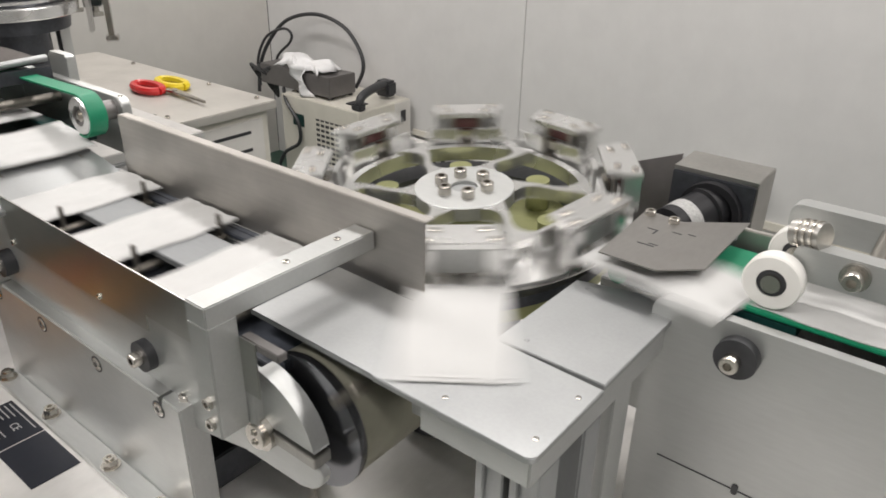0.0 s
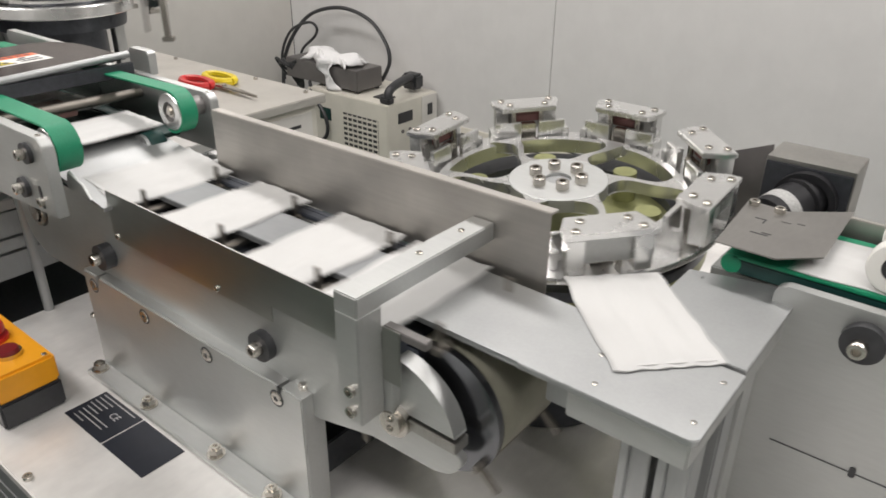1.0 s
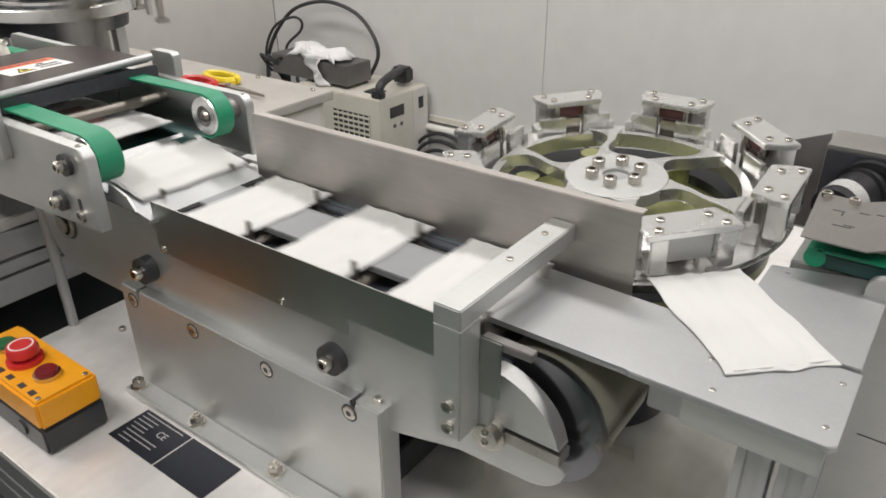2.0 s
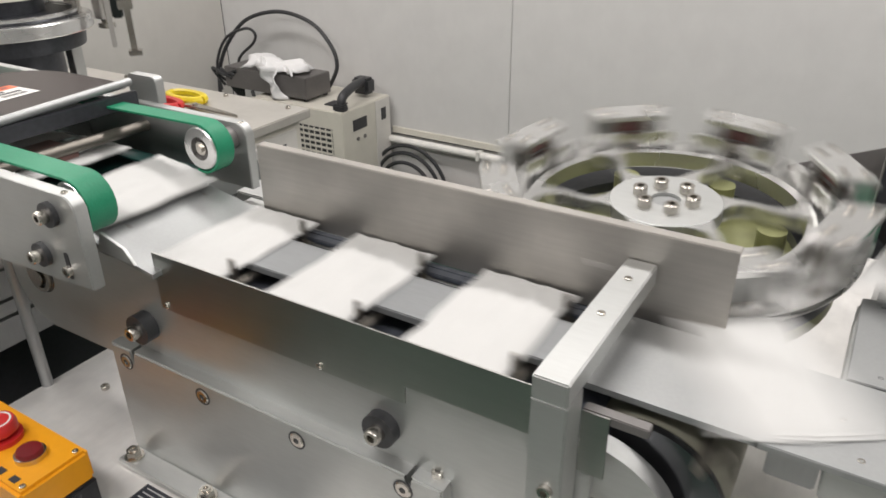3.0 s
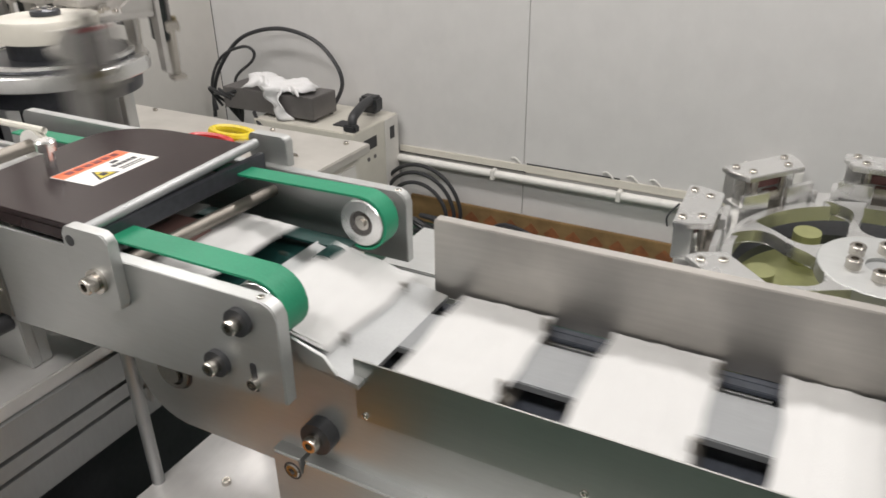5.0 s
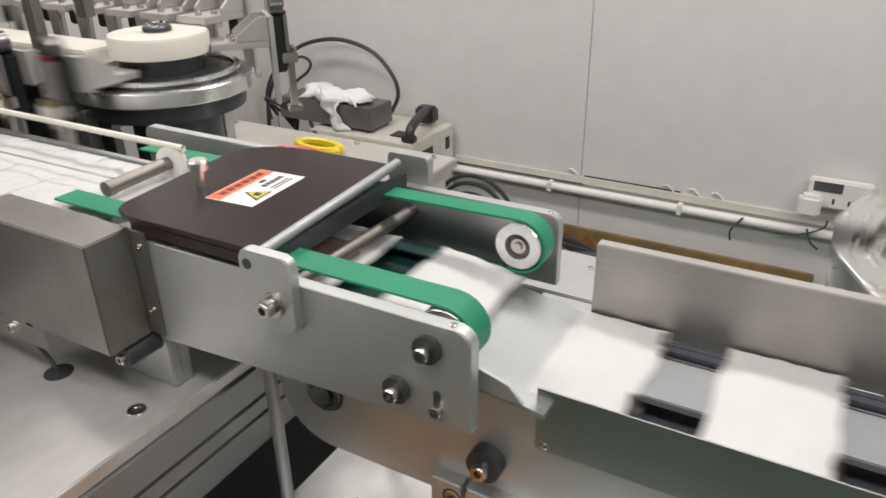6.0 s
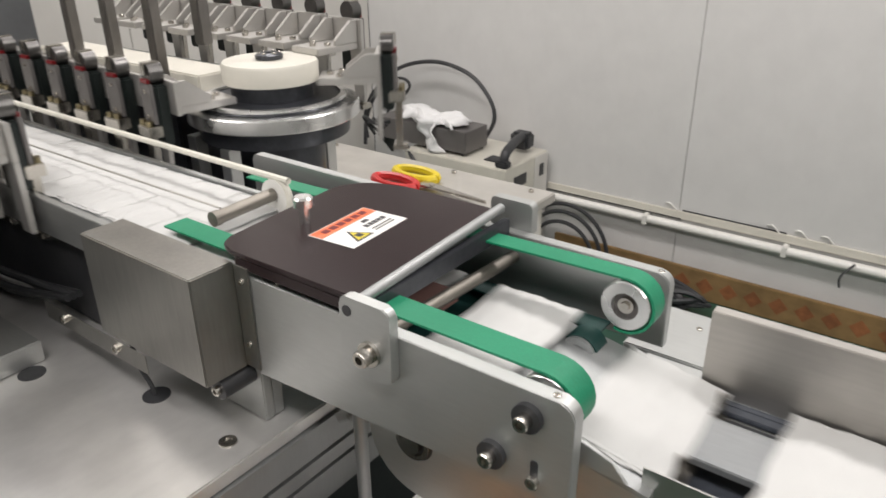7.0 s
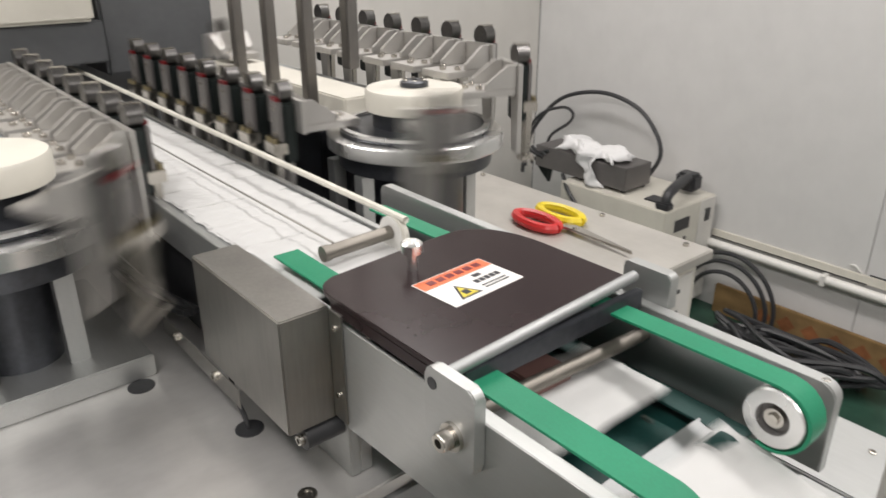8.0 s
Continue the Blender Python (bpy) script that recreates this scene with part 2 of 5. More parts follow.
# ---- timing of the machine ----
CYCLE = 0.1768
LEAD = 0.10
PITCH = 0.159
HUB = (0.197, 0.386)
TILT = 4.5
LEAN = Matrix.Translation((*HUB, 1.10)) @ Matrix.Rotation(radians(TILT), 4, "X") @ Matrix.Translation((0, 0, -1.10))
DWELL = -44.5


def ease(u):
    u = min(1.0, max(0.0, u))
    return u * u * (3 - 2 * u)


def steps(q, share=0.48):
    """Whole steps done at the phase q: a quick move about each whole number, a rest between."""
    k = math.floor(q + 0.5)
    return k - 1 + ease((q - k) / share + 0.5)


# ---- lower conveyor with its base ----
def build_deck():
    deck = thing("machine_deck", "flat metal machine deck plate on an aluminium profile frame", "machine bed")
    part("deck_plate", slab(B(), [(-0.56, -0.195), (2.2, -0.195), (2.2, 1.1), (0.14, 1.1), (0.14, 0.66), (-0.02, 0.66), (-0.02, 0.24), (-0.56, 0.24)], 0.735, 0.75, "z", 0.002), DECK, deck)
    groove = [(-0.19, 0.615), (-0.19, 0.656), (-0.18, 0.656), (-0.18, 0.662), (-0.19, 0.662), (-0.19, 0.684), (-0.18, 0.684), (-0.18, 0.69), (-0.19, 0.69),
              (-0.19, 0.7345), (-0.13, 0.7345), (-0.13, 0.615)]
    part("front_rail", slab(B(), groove, -0.56, 2.2, "x", 0.0008), ALU_DULL, deck, "grooved aluminium profile")
    # Black box added so that the floor under the deck looks shaded.
    part("under_deck_shade", slab(B(), [(-0.50, -0.10), (2.1, -0.10), (2.1, 0.68), (0.04, 0.68), (0.04, 0.18), (-0.50, 0.18)], 0.08, 0.733, "z", 0.004), BLACK, deck, "added black box darkening the space under the deck")
    for x, back in ((-0.53, 0.21), (0.7, 1.06), (2.1, 1.06)):
        for y in (-0.16, back):
            part("leg", box(B(), x - 0.03, x + 0.03, y - 0.03, y + 0.03, 0, 0.735, 0.003), ALU_DULL, deck)
    for x, y in ((-0.085, -0.168), (-0.474, 0.057), (0.05, -0.16), (-0.18, -0.185)):
        screw(deck, x, y, 0.75, data=SCREW)

    block = thing("base_block", "milled aluminium base block carrying the conveyor, bolted to the deck", "machine base", 0, 0.008, 0)
    face = slab(B(), [(-0.326, 0.752), (0.132, 0.752), (0.132, 0.917), (0.098, 0.917), (0.098, 0.897), (0.093, 0.897), (0.093, 0.917),
                      (-0.286, 0.917), (-0.286, 0.897), (-0.291, 0.897), (-0.291, 0.917), (-0.326, 0.917)], -0.012, 0.02, "y", 0.002)
    part("block", face, ALU, block)
    part("foot_flange", box(B(), -0.326, 0.118, -0.040, -0.012, 0.751, 0.760, 0.0015), ALU, block)
    part("rear_block", box(B(), -0.326, 0.132, 0.14, 0.17, 0.752, 0.917, 0.002), ALU, block)
    part("inner_web", box(B(), -0.2, 0.1, 0.022, 0.138, 0.752, 0.8, 0.002), BLACK_STEEL, block)
    for x in (-0.301, -0.174, -0.039, 0.09):
        ring = lathe(B(), [(0.0035, 0.0), (0.0035, 0.0015), (0.0075, 0.0015), (0.0088, 0.0005), (0.0088, 0.0)], n=20)
        # No hole is cut: a black disc paints the shade around the bolt.
        part("recess_shade", rod(B(), (x, -0.0126, 0.899), (x, -0.011, 0.899), 0.0108, 22), BLACK, block)
        ob = part("countersunk_bolt", ring, CHROME, block)
        ob.matrix_basis = Matrix.Translation((x, -0.0122, 0.899)) @ TO_FRONT
        part("socket", box(B(), x - 0.0035, x + 0.0035, -0.0129, -0.012, 0.8955, 0.9025, 0.0003), BLACK, block)
    nut = B()
    lathe(nut, [(0.0005, 0), (0.012, 0), (0.012, 0.002), (0.0005, 0.002)], n=20)
    bmesh.ops.create_cone(nut, cap_ends=True, segments=6, radius1=0.0095, radius2=0.009, depth=0.009, matrix=Matrix.Translation((0, 0, 0.0065)))
    lathe(nut, [(0.003, 0.010), (0.003, 0.014), (0.0055, 0.014), (0.0055, 0.010)], n=14)
    first = part("flange_nut", nut, CHROME, block)
    first.location = (-0.31, -0.027, 0.760)
    for x in (-0.181, -0.029, 0.08):
        again(first, Matrix.Translation((x, -0.027, 0.760)))
    screw(block, 0.118, 0.004, 0.917)

    plate = thing("nameplate", "dark machine nameplate with silver lines stuck on the deck", "sign")
    part("upper_plate", box(B(), -0.267, -0.1715, -0.097, -0.036, 0.7502, 0.7512, 0.0003), PLATE_BLUE, plate)
    part("lower_plate", box(B(), -0.1685, -0.074, -0.097, -0.036, 0.7502, 0.7512, 0.0003), PLATE_BLUE, plate)
    for k, (start, length) in enumerate(((0.0, 0.078), (0.0, 0.034), (0.0, 0.032), (0.0, 0.030), (0.004, 0.028), (0.004, 0.064), (0.006, 0.060), (0.006, 0.024))):
        y = -0.0415 - 0.0068 * k
        part("line", box(B(), -0.261 + start, -0.261 + start + length, y - 0.0007, y + 0.0007, 0.7512, 0.7514, 0), SILVER_INK, plate)
    text = bpy.data.curves.new("mark", "FONT")
    text.body, text.size, text.extrude = "CE", 0.015, 0.0001
    text.materials.append(SILVER_INK)
    mark = new("mark", text)
    mark.parent, mark.location = plate, (-0.214, -0.063, 0.7514)


def build_conveyor():
    conv = thing("mask_conveyor", "aluminium chain conveyor carrying white masks between guard plates", "conveyor")
    n = 14
    outline = [(-0.467 + 0.066 * math.cos(radians(270 - 180 * k / n)), 0.957 + 0.072 * math.sin(radians(270 - 180 * k / n))) for k in range(n + 1)]
    outline += [(0.12, 1.029), (0.12, 1.012), (0.262, 1.012)]
    outline += [(0.262, 0.957), (0.318, 0.948), (0.331, 0.942)]
    outline += [(0.30 + 0.034 * math.cos(radians(-10 - 80 * k / 6)), 0.944 + 0.034 * math.sin(radians(-10 - 80 * k / 6))) for k in range(7)]
    outline += [(0.22, 0.908), (0.14, 0.886)]
    part("side_plate", slab(B(), outline[::-1], 0.012, 0.022, "y", 0.001), ALU, conv)
    part("rear_side_plate", slab(B(), outline[::-1], 0.15, 0.16, "y", 0.001), ALU, conv)
    part("slider_plate", box(B(), -0.29, 0.203, 0.056, 0.122, 1.038, 1.046, 0.001), SLIDER, conv, "smooth grey slider plate between two chain slots")
    part("channel", box(B(), -0.46, 0.262, 0.024, 0.148, 1.004, 1.016, 0.001), SLOT_DARK, conv, "dark chain channel")
    part("channel_lip", box(B(), -0.21, 0.215, 0.002, 0.022, 1.0305, 1.036, 0.001), SLOT_DARK, conv)
    part("channel_lip", box(B(), -0.24, 0.255, 0.150, 0.161, 1.0305, 1.036, 0.001), SLOT_DARK, conv)
    part("web", box(B(), -0.45, 0.2, 0.022, 0.15, 0.93, 0.95, 0.002), BLACK_STEEL, conv)

    guard = slab(B(), [(-0.216, 0.998), (0.094, 0.998), (0.094, 1.017), (0.222, 1.017), (0.222, 1.064), (-0.216, 1.064)], -0.0012, 0.0005, "y")
    part("near_guard", guard, STEEL_MIRROR, conv, "bright thin steel guard sheet reflecting the green floor")
    part("guard_end", box(B(), 0.2507, 0.272, -0.0012, 0.0005, 1.0, 1.058, 0.0004), STEEL_MIRROR, conv)
    for x in (-0.207, 0.0):
        screw(conv, x, -0.001, 1.0035, True, SMALL_SCREW)
        part("standoff", rod(B(), (x, 0.0, 1.0035), (x, 0.013, 1.0035), 0.004, 12), ALU, conv)
    screw(conv, 0.108, 0.0125, 1.024, True, SMALL_SCREW)
    part("far_guard", box(box(B(), -0.226, 0.315, 0.1700, 0.1720, 1.0365, 1.126, 0.0006), -0.226, 0.315, 0.1720, 0.1845, 1.1235, 1.126, 0.0005), STEEL, conv,
         "brushed steel guard with a folded top lip")
    part("guard_foot", box(B(), -0.2, 0.26, 0.1615, 0.171, 0.98, 1.036, 0.001), SLOT_DARK, conv)

    bar = thing("crossbar", "aluminium bracket bar bridging the conveyor with screws", "bracket")
    part("bar", box(B(), 0.2225, 0.2505, -0.0305, 0.1695, 1.078, 1.098, 0.0012), ALU, bar)
    part("upright", box(B(), 0.2225, 0.2505, -0.0305, 0.0, 0.962, 1.078, 0.0012), ALU, bar)
    part("foot", box(B(), 0.2225, 0.262, 0.0, 0.012, 0.962, 1.0, 0.0012), ALU, bar)
    for y in (0.068, 0.132):
        screw(bar, 0.236, y, 1.0975, False, SMALL_SCREW)
    for z in (0.9985, 0.9755):
        screw(bar, 0.239, -0.029, z, True, SCREW)

    def idler(x, z, r, front):
        part("idler_washer", rod(B(), (x, 0.012, z), (x, front, z), r, 24), BLACK, conv, "black rubber washer")
        screw(conv, x, front + 0.001, z, True, BOLT, "idler_bolt")
    idler(-0.267, 0.953, 0.018, -0.004)
    idler(0.060, 0.950, 0.018, 0.001)
    shaft = lathe(B(), [(0.0165, 0), (0.0165, 0.006), (0.022, 0.006), (0.022, 0)], n=30)
    # Black disc paints the dark shadow ring round the bearing.
    part("bearing_shadow", rod(B(), (-0.467, 0.0122, 0.961), (-0.467, 0.0108, 0.961), 0.0245, 32), BLACK, conv)
    ob = part("bearing", shaft, CHROME, conv)
    ob.matrix_basis = Matrix.Translation((-0.467, 0.0125, 0.961)) @ TO_FRONT
    part("shaft", rod(B(), (-0.467, 0.14, 0.961), (-0.467, 0.003, 0.961), 0.0125, 24), CHROME, conv)

    # tail end: take-up, chain wheel and curved guard
    part("tension_bolt", rod(rod(B(), (0.259, 0.012, 0.953), (0.259, 0.002, 0.953), 0.0175, 32), (0.259, 0.002, 0.953), (0.259, -0.0035, 0.953), 0.0125, 28), CHROME, conv)
    for dz in (-0.0055, 0.0055):
        screw(conv, 0.259, -0.0033, 0.953 + dz, True, SMALL_SCREW)
    part("take_up_slot", box(B(), 0.274, 0.322, 0.0105, 0.0118, 0.949, 0.9565, 0.0005), BLACK, conv)
    part("take_up_block", box(B(), 0.268, 0.330, 0.006, 0.026, 0.9485, 0.9605, 0.0008), STEEL_DARK, conv)
    arc = [(0.2565, 0.9635), (0.2565, 1.020)] + [(0.247 + 0.080 * math.sin(radians(a)), 0.955 + 0.067 * math.cos(radians(a))) for a in range(10, 83, 8)] + [(0.3275, 0.9635)]
    part("curved_guard", slab(B(), arc[::-1], 0.0085, 0.027, "y", 0.0008), ALU, conv)
    wheel = lathe(B(), [(0.0005, 0), (0.066, 0), (0.068, 0.003), (0.068, 0.010), (0.0005, 0.010)], n=48)
    ob = part("chain_wheel", wheel, STEEL_POLISHED, conv, "dark polished chain wheel disc")
    ob.matrix_basis = Matrix.Translation((0.289, 0.046, 0.963)) @ TO_FRONT
    drum = lathe(B(), [(0.0005, 0), (0.066, 0), (0.066, 0.093), (0.0005, 0.093)], n=48)
    ob = part("drum", drum, DRUM, conv, "pale tinted drum")
    ob.matrix_basis = Matrix.Translation((0.289, 0.14, 0.963)) @ TO_FRONT
    part("tail_cover", box(B(), 0.2507, 0.300, 0.0008, 0.011, 1.050, 1.058, 0.0008), GREY_BOX, conv)

    # chain with pusher fingers, going round the two wheels
    count, radius = 13, 0.07
    xa, xb = -0.467, 0.289
    straight = (count * PITCH - 2 * math.pi * radius) / 2
    xa = xb - straight

    def on_chain(s):
        s %= count * PITCH
        z = 0.966
        if s < straight:
            return (xa + s, z + radius, 0)
        s -= straight
        if s < math.pi * radius:
            a = s / radius
            return (xb + radius * math.sin(a), z + radius * math.cos(a), math.degrees(a))
        s -= math.pi * radius
        if s < straight:
            return (xb - s, z - radius, 180)
        a = math.pi + (s - straight) / radius
        return (xa + radius * math.sin(a), z + radius * math.cos(a), math.degrees(a))

    pushers = []
    for k in range(count):
        bm = B()
        box(bm, -0.0028, 0.0028, 0.030, 0.0345, -0.004, 0.026, 0.0008)
        box(bm, -0.0028, 0.0028, 0.1375, 0.142, -0.004, 0.026, 0.0008)
        rod(bm, (0, 0.026, -0.004), (0, 0.146, -0.004), 0.004, 10)
        pushers.append((part("pusher", bm, SHAFT, conv), k))
    return conv, pushers, on_chain


build_deck()
conveyor, pushers, on_chain = build_conveyor()


# ---- infeed unit with the green belts ----
def build_infeed():
    unit = thing("infeed_unit", "aluminium infeed unit with two green belts and steel side plates", "conveyor")
    near = rounded(-0.645, -0.258, 1.028, 1.13, 0.014, (0, 0, 1, 0))
    near[0] = (-0.645, 1.008)
    part("near_plate", slab(B(), near, -0.046, -0.031, "y", 0.0012), ALU, unit)
    part("far_plate", slab(B(), rounded(-0.60, -0.281, 1.045, 1.131, 0.014, (0, 0, 1, 0)), 0.207, 0.221, "y", 0.0012), ALU, unit)
    part("far_rear_plate", slab(B(), rounded(-0.93, -0.601, 1.045, 1.1445, 0.009, (0, 0, 0, 1)), 0.207, 0.221, "y", 0.0012), ALU, unit)
    part("near_rear_plate", slab(B(), rounded(-0.86, -0.647, 1.06, 1.13, 0.012, (0, 0, 0, 1)), -0.046, -0.034, "y", 0.001), ALU, unit)
    part("tab", slab(B(), rounded(-0.493, -0.433, 1.082, 1.161, 0.009, (1, 1, 1, 1)), -0.058, -0.0465, "y", 0.0012), ALU, unit)
    part("tab_hole", rod(B(), (-0.4835, -0.0586, 1.1465), (-0.4835, -0.054, 1.1465), 0.0055, 20), BLACK, unit)
    part("rear_tab", slab(B(), rounded(-0.512, -0.455, 1.128, 1.165, 0.006, (0, 0, 1, 1)), 0.2215, 0.235, "y", 0.001), ALU, unit)
    part("tab_washer", rod(B(), (-0.457, -0.058, 1.111), (-0.457, -0.062, 1.111), 0.0125, 24), CHROME, unit)
    screw(unit, -0.457, -0.062, 1.111, True, BOLT)
    for x, z in ((-0.298, 1.106), (-0.331, 1.053)):
        part("washer", rod(B(), (x, -0.0455, z), (x, -0.052, z), 0.0135, 24), BLACK, unit, "black rubber washer")
        screw(unit, x, -0.052, z, True, MID_BOLT)
    part("slot", slab(B(), rounded(-0.2945, -0.2875, 1.033, 1.064, 0.003), -0.0467, -0.044, "y"), BLACK, unit)
    screw(unit, -0.291, -0.046, 1.043, True, SCREW)
    for x, y in ((-0.278, -0.0385), (-0.6, -0.0385), (-0.294, 0.214), (-0.50, 0.214)):
        screw(unit, x, y, 1.1295, False, SMALL_SCREW)

    def belt(y0, y1, x_tail, tail_z, cx, cz):
        pulley, r = (cx, cz), 0.0315
        loop, inner = [], []
        for k in range(13):
            a = radians(90 - 200 * k / 12)
            loop.append((pulley[0] + r * math.cos(a), pulley[1] + r * math.sin(a)))
            inner.append((pulley[0] + (r - 0.0025) * math.cos(a), pulley[1] + (r - 0.0025) * math.sin(a)))
        outline = [(x_tail, tail_z)] + loop + inner[::-1] + [(x_tail, tail_z - 0.0025)]
        part("belt", slab(B(), outline[::-1], y0, y1, "y", 0.0004), GREEN, unit, "green rubber belt")
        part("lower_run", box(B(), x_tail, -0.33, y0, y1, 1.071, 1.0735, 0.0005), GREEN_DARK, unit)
    belt(-0.026, 0.006, -0.812, 1.137, -0.296, 1.1055)
    belt(0.156, 0.182, -0.885, 1.131, -0.307, 1.111)
    for cx, y, cz in ((-0.307, 0.155, 1.111), (-0.296, -0.025, 1.1055)):
        ring = lathe(B(), [(0.0145, 0), (0.0145, 0.024), (0.0255, 0.024), (0.027, 0.022), (0.027, 0)], n=40)
        ob = part("pulley", ring, ALU_BRIGHT, unit)
        ob.matrix_basis = Matrix.Translation((cx, y + 0.024, cz)) @ TO_FRONT
    part("pulley_bearing", rod(B(), (-0.307, 0.163, 1.111), (-0.307, 0.207, 1.111), 0.0143, 28), GREY_BOX, unit)
    part("pulley_hub", rod(rod(B(), (-0.307, 0.157, 1.111), (-0.307, 0.19, 1.111), 0.0085, 20), (-0.307, 0.154, 1.111), (-0.307, 0.157, 1.111), 0.005, 6), CHROME, unit)
    part("lower_pulley", rod(B(), (-0.340, 0.128, 1.058), (-0.340, 0.153, 1.058), 0.021, 32), GREEN_DARK, unit)
    part("lower_pulley_rim", lathe(B(), [(0.012, 0), (0.012, 0.005), (0.0195, 0.005), (0.0195, 0)], Matrix.Translation((-0.340, 0.128, 1.058)) @ TO_FRONT, 30), ALU_DULL, unit)
    part("lower_pulley_hub", rod(B(), (-0.340, 0.118, 1.058), (-0.340, 0.14, 1.058), 0.009, 16), BLACK, unit)
    part("cross_shaft", rod(B(), (-0.480, -0.03, 1.102), (-0.468, 0.206, 1.102), 0.0075, 20), SHAFT, unit)
    part("cross_bar", box(B(), -0.535, -0.475, 0.055, 0.105, 1.085, 1.1, 0.002), surface("red_brown_bar", (0.22, 0.12, 0.105), 0.5), unit)
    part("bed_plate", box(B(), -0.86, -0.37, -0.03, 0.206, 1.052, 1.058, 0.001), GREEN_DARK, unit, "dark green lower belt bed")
    part("ramp", slab(B(), [(-0.375, 1.068), (-0.372, 1.074), (-0.205, 1.046), (-0.205, 1.041)], -0.012, 0.160, "y"), ALU_DULL, unit, "sloping sheet steel ramp")
    part("ramp_wing", slab(B(), [(-0.280, 1.056), (-0.270, 1.080), (-0.236, 1.070), (-0.222, 1.054)], -0.018, -0.0145, "y", 0.0004), ALU, unit)
    part("ramp_wing", slab(B(), [(-0.326, 1.036), (-0.326, 1.062), (-0.268, 1.048), (-0.250, 1.036)], 0.1605, 0.1635, "y", 0.0004), ZINC, unit, "dark folded side bracket")
    for x in (-0.314, -0.29):
        screw(unit, x, 0.1605, 1.046, True, TINY_SCREW)
    part("foot_plate", box(B(), -0.33, -0.10, 0.2215, 0.332, 1.012, 1.028, 0.0015), ALU, unit)
    part("foot_bracket", box(B(), -0.30, -0.14, 0.1875, 0.2205, 1.0, 1.026, 0.0015), ALU, unit)
    screw(unit, -0.269, 0.297, 1.028, False, SMALL_SCREW)
    part("stay", rod(B(), (-0.555, 0.02, 0.60), (-0.555, 0.02, 1.05), 0.008, 14), ALU_DULL, unit)
    part("stay", rod(B(), (-0.50, 0.16, 0.60), (-0.50, 0.16, 1.05), 0.008, 14), ALU_DULL, unit)

    cover = thing("tinted_cover", "dark brown acrylic cover with bent edges and a knob", "cover")
    edge = [(-0.479, -0.048), (-0.497, 0.208), (-0.612, 0.206)]
    edge += [(-0.612 - 0.092 * math.sin(radians(a)), 0.150 + 0.056 * math.cos(radians(a))) for a in range(10, 91, 10)]
    edge += [(-0.700, 0.10), (-0.688, -0.018)]
    edge += [(-0.656 - 0.032 * math.cos(radians(a)), -0.022 - 0.0255 * math.sin(radians(a))) for a in range(0, 91, 15)]
    part("sheet", slab(B(), edge[::-1], 1.149, 1.1555, "z", 0.0015), BROWN, cover)
    part("front_lip", slab(B(), [(-0.655, 1.149), (-0.481, 1.149), (-0.481, 1.136), (-0.655, 1.136)], -0.0468, -0.041, "y", 0.0008), BROWN, cover)
    part("knob", lathe(B(), [(0.0005, 0), (0.006, 0), (0.006, 0.018), (0.011, 0.019), (0.0115, 0.029), (0.009, 0.031), (0.0005, 0.031)],
                              Matrix.Translation((-0.650, 0.050, 1.1555)), 28), ALU_BRIGHT, cover, "turned steel knob")
    hinge = thing("hinge_rod", "polished steel hinge rod across the infeed unit", "rod")
    part("rod", rod(B(), (-0.480, -0.0455, 1.1515), (-0.488, 0.2065, 1.159), 0.0056, 18), ALU_DULL, hinge)
    part("rail", box(B(), -0.484, -0.475, -0.03, 0.206, 1.128, 1.1485, 0.001), BLACK_STEEL, hinge)

    sign = thing("warning_label", "white sticker with orange band and yellow triangle on the cover", "label")
    m = Matrix.Translation((-0.590, 0.0745, 1.1558)) @ Matrix.Rotation(radians(94), 4, "Z") @ Matrix.Diagonal((1.1, 1.2, 1, 1))
    def flat(name, u0, u1, v0, v1, z, mat):
        ob = part(name, box(B(), u0, u1, v0, v1, z, z + 0.0003, 0), mat, sign)
        ob.matrix_basis = m
    flat("sheet", -0.0435, 0.0435, -0.0265, 0.0265, 0, PAPER)
    flat("band", -0.0425, 0.0425, 0.010, 0.0255, 0.0003, ORANGE)
    for k in range(6):
        flat("letters", -0.032 + 0.0115 * k, -0.0235 + 0.0115 * k, 0.0145, 0.0215, 0.0006, DARK_RED)
    tri = slab(B(), [(-0.030, -0.021), (-0.004, -0.021), (-0.017, 0.002)], 0.0003, 0.0006, "z")
    ob = part("triangle", tri, INK, sign); ob.matrix_basis = m
    tri = slab(B(), [(-0.0265, -0.019), (-0.0075, -0.019), (-0.017, -0.002)], 0.0006, 0.0009, "z")
    ob = part("triangle_field", tri, SIGN_YELLOW, sign); ob.matrix_basis = m
    flat("symbol", -0.0205, -0.0135, -0.0165, -0.0095, 0.0009, INK)
    for v, u0, u1, h in ((0.0015, 0.010, 0.022, 0.005), (-0.008, 0.003, 0.036, 0.006), (-0.0145, 0.003, 0.034, 0.0018), (-0.0185, 0.003, 0.034, 0.0018)):
        n = max(1, int((u1 - u0) / 0.0065))
        for k in range(n if h > 0.002 else 1):
            w = (u1 - u0) / n
            flat("letters", u0 + k * w if h > 0.002 else u0, u0 + (k + 0.8) * w if h > 0.002 else u1, v, v + h, 0.0003, INK)

    guard = thing("steel_cover_box", "dull stainless sheet cover box bolted to the side plate", "cover")
    part("shell", box(B(), -0.862, -0.6575, -0.102, -0.0465, 1.012, 1.142, 0.0015), STEEL_DARK, guard)
    part("flange", box(B(), -0.657, -0.634, -0.0485, -0.0465, 1.015, 1.140, 0.0005), STEEL_DARK, guard)
    for z in (1.122, 1.045):
        screw(guard, -0.646, -0.0485, z, True, SMALL_SCREW)
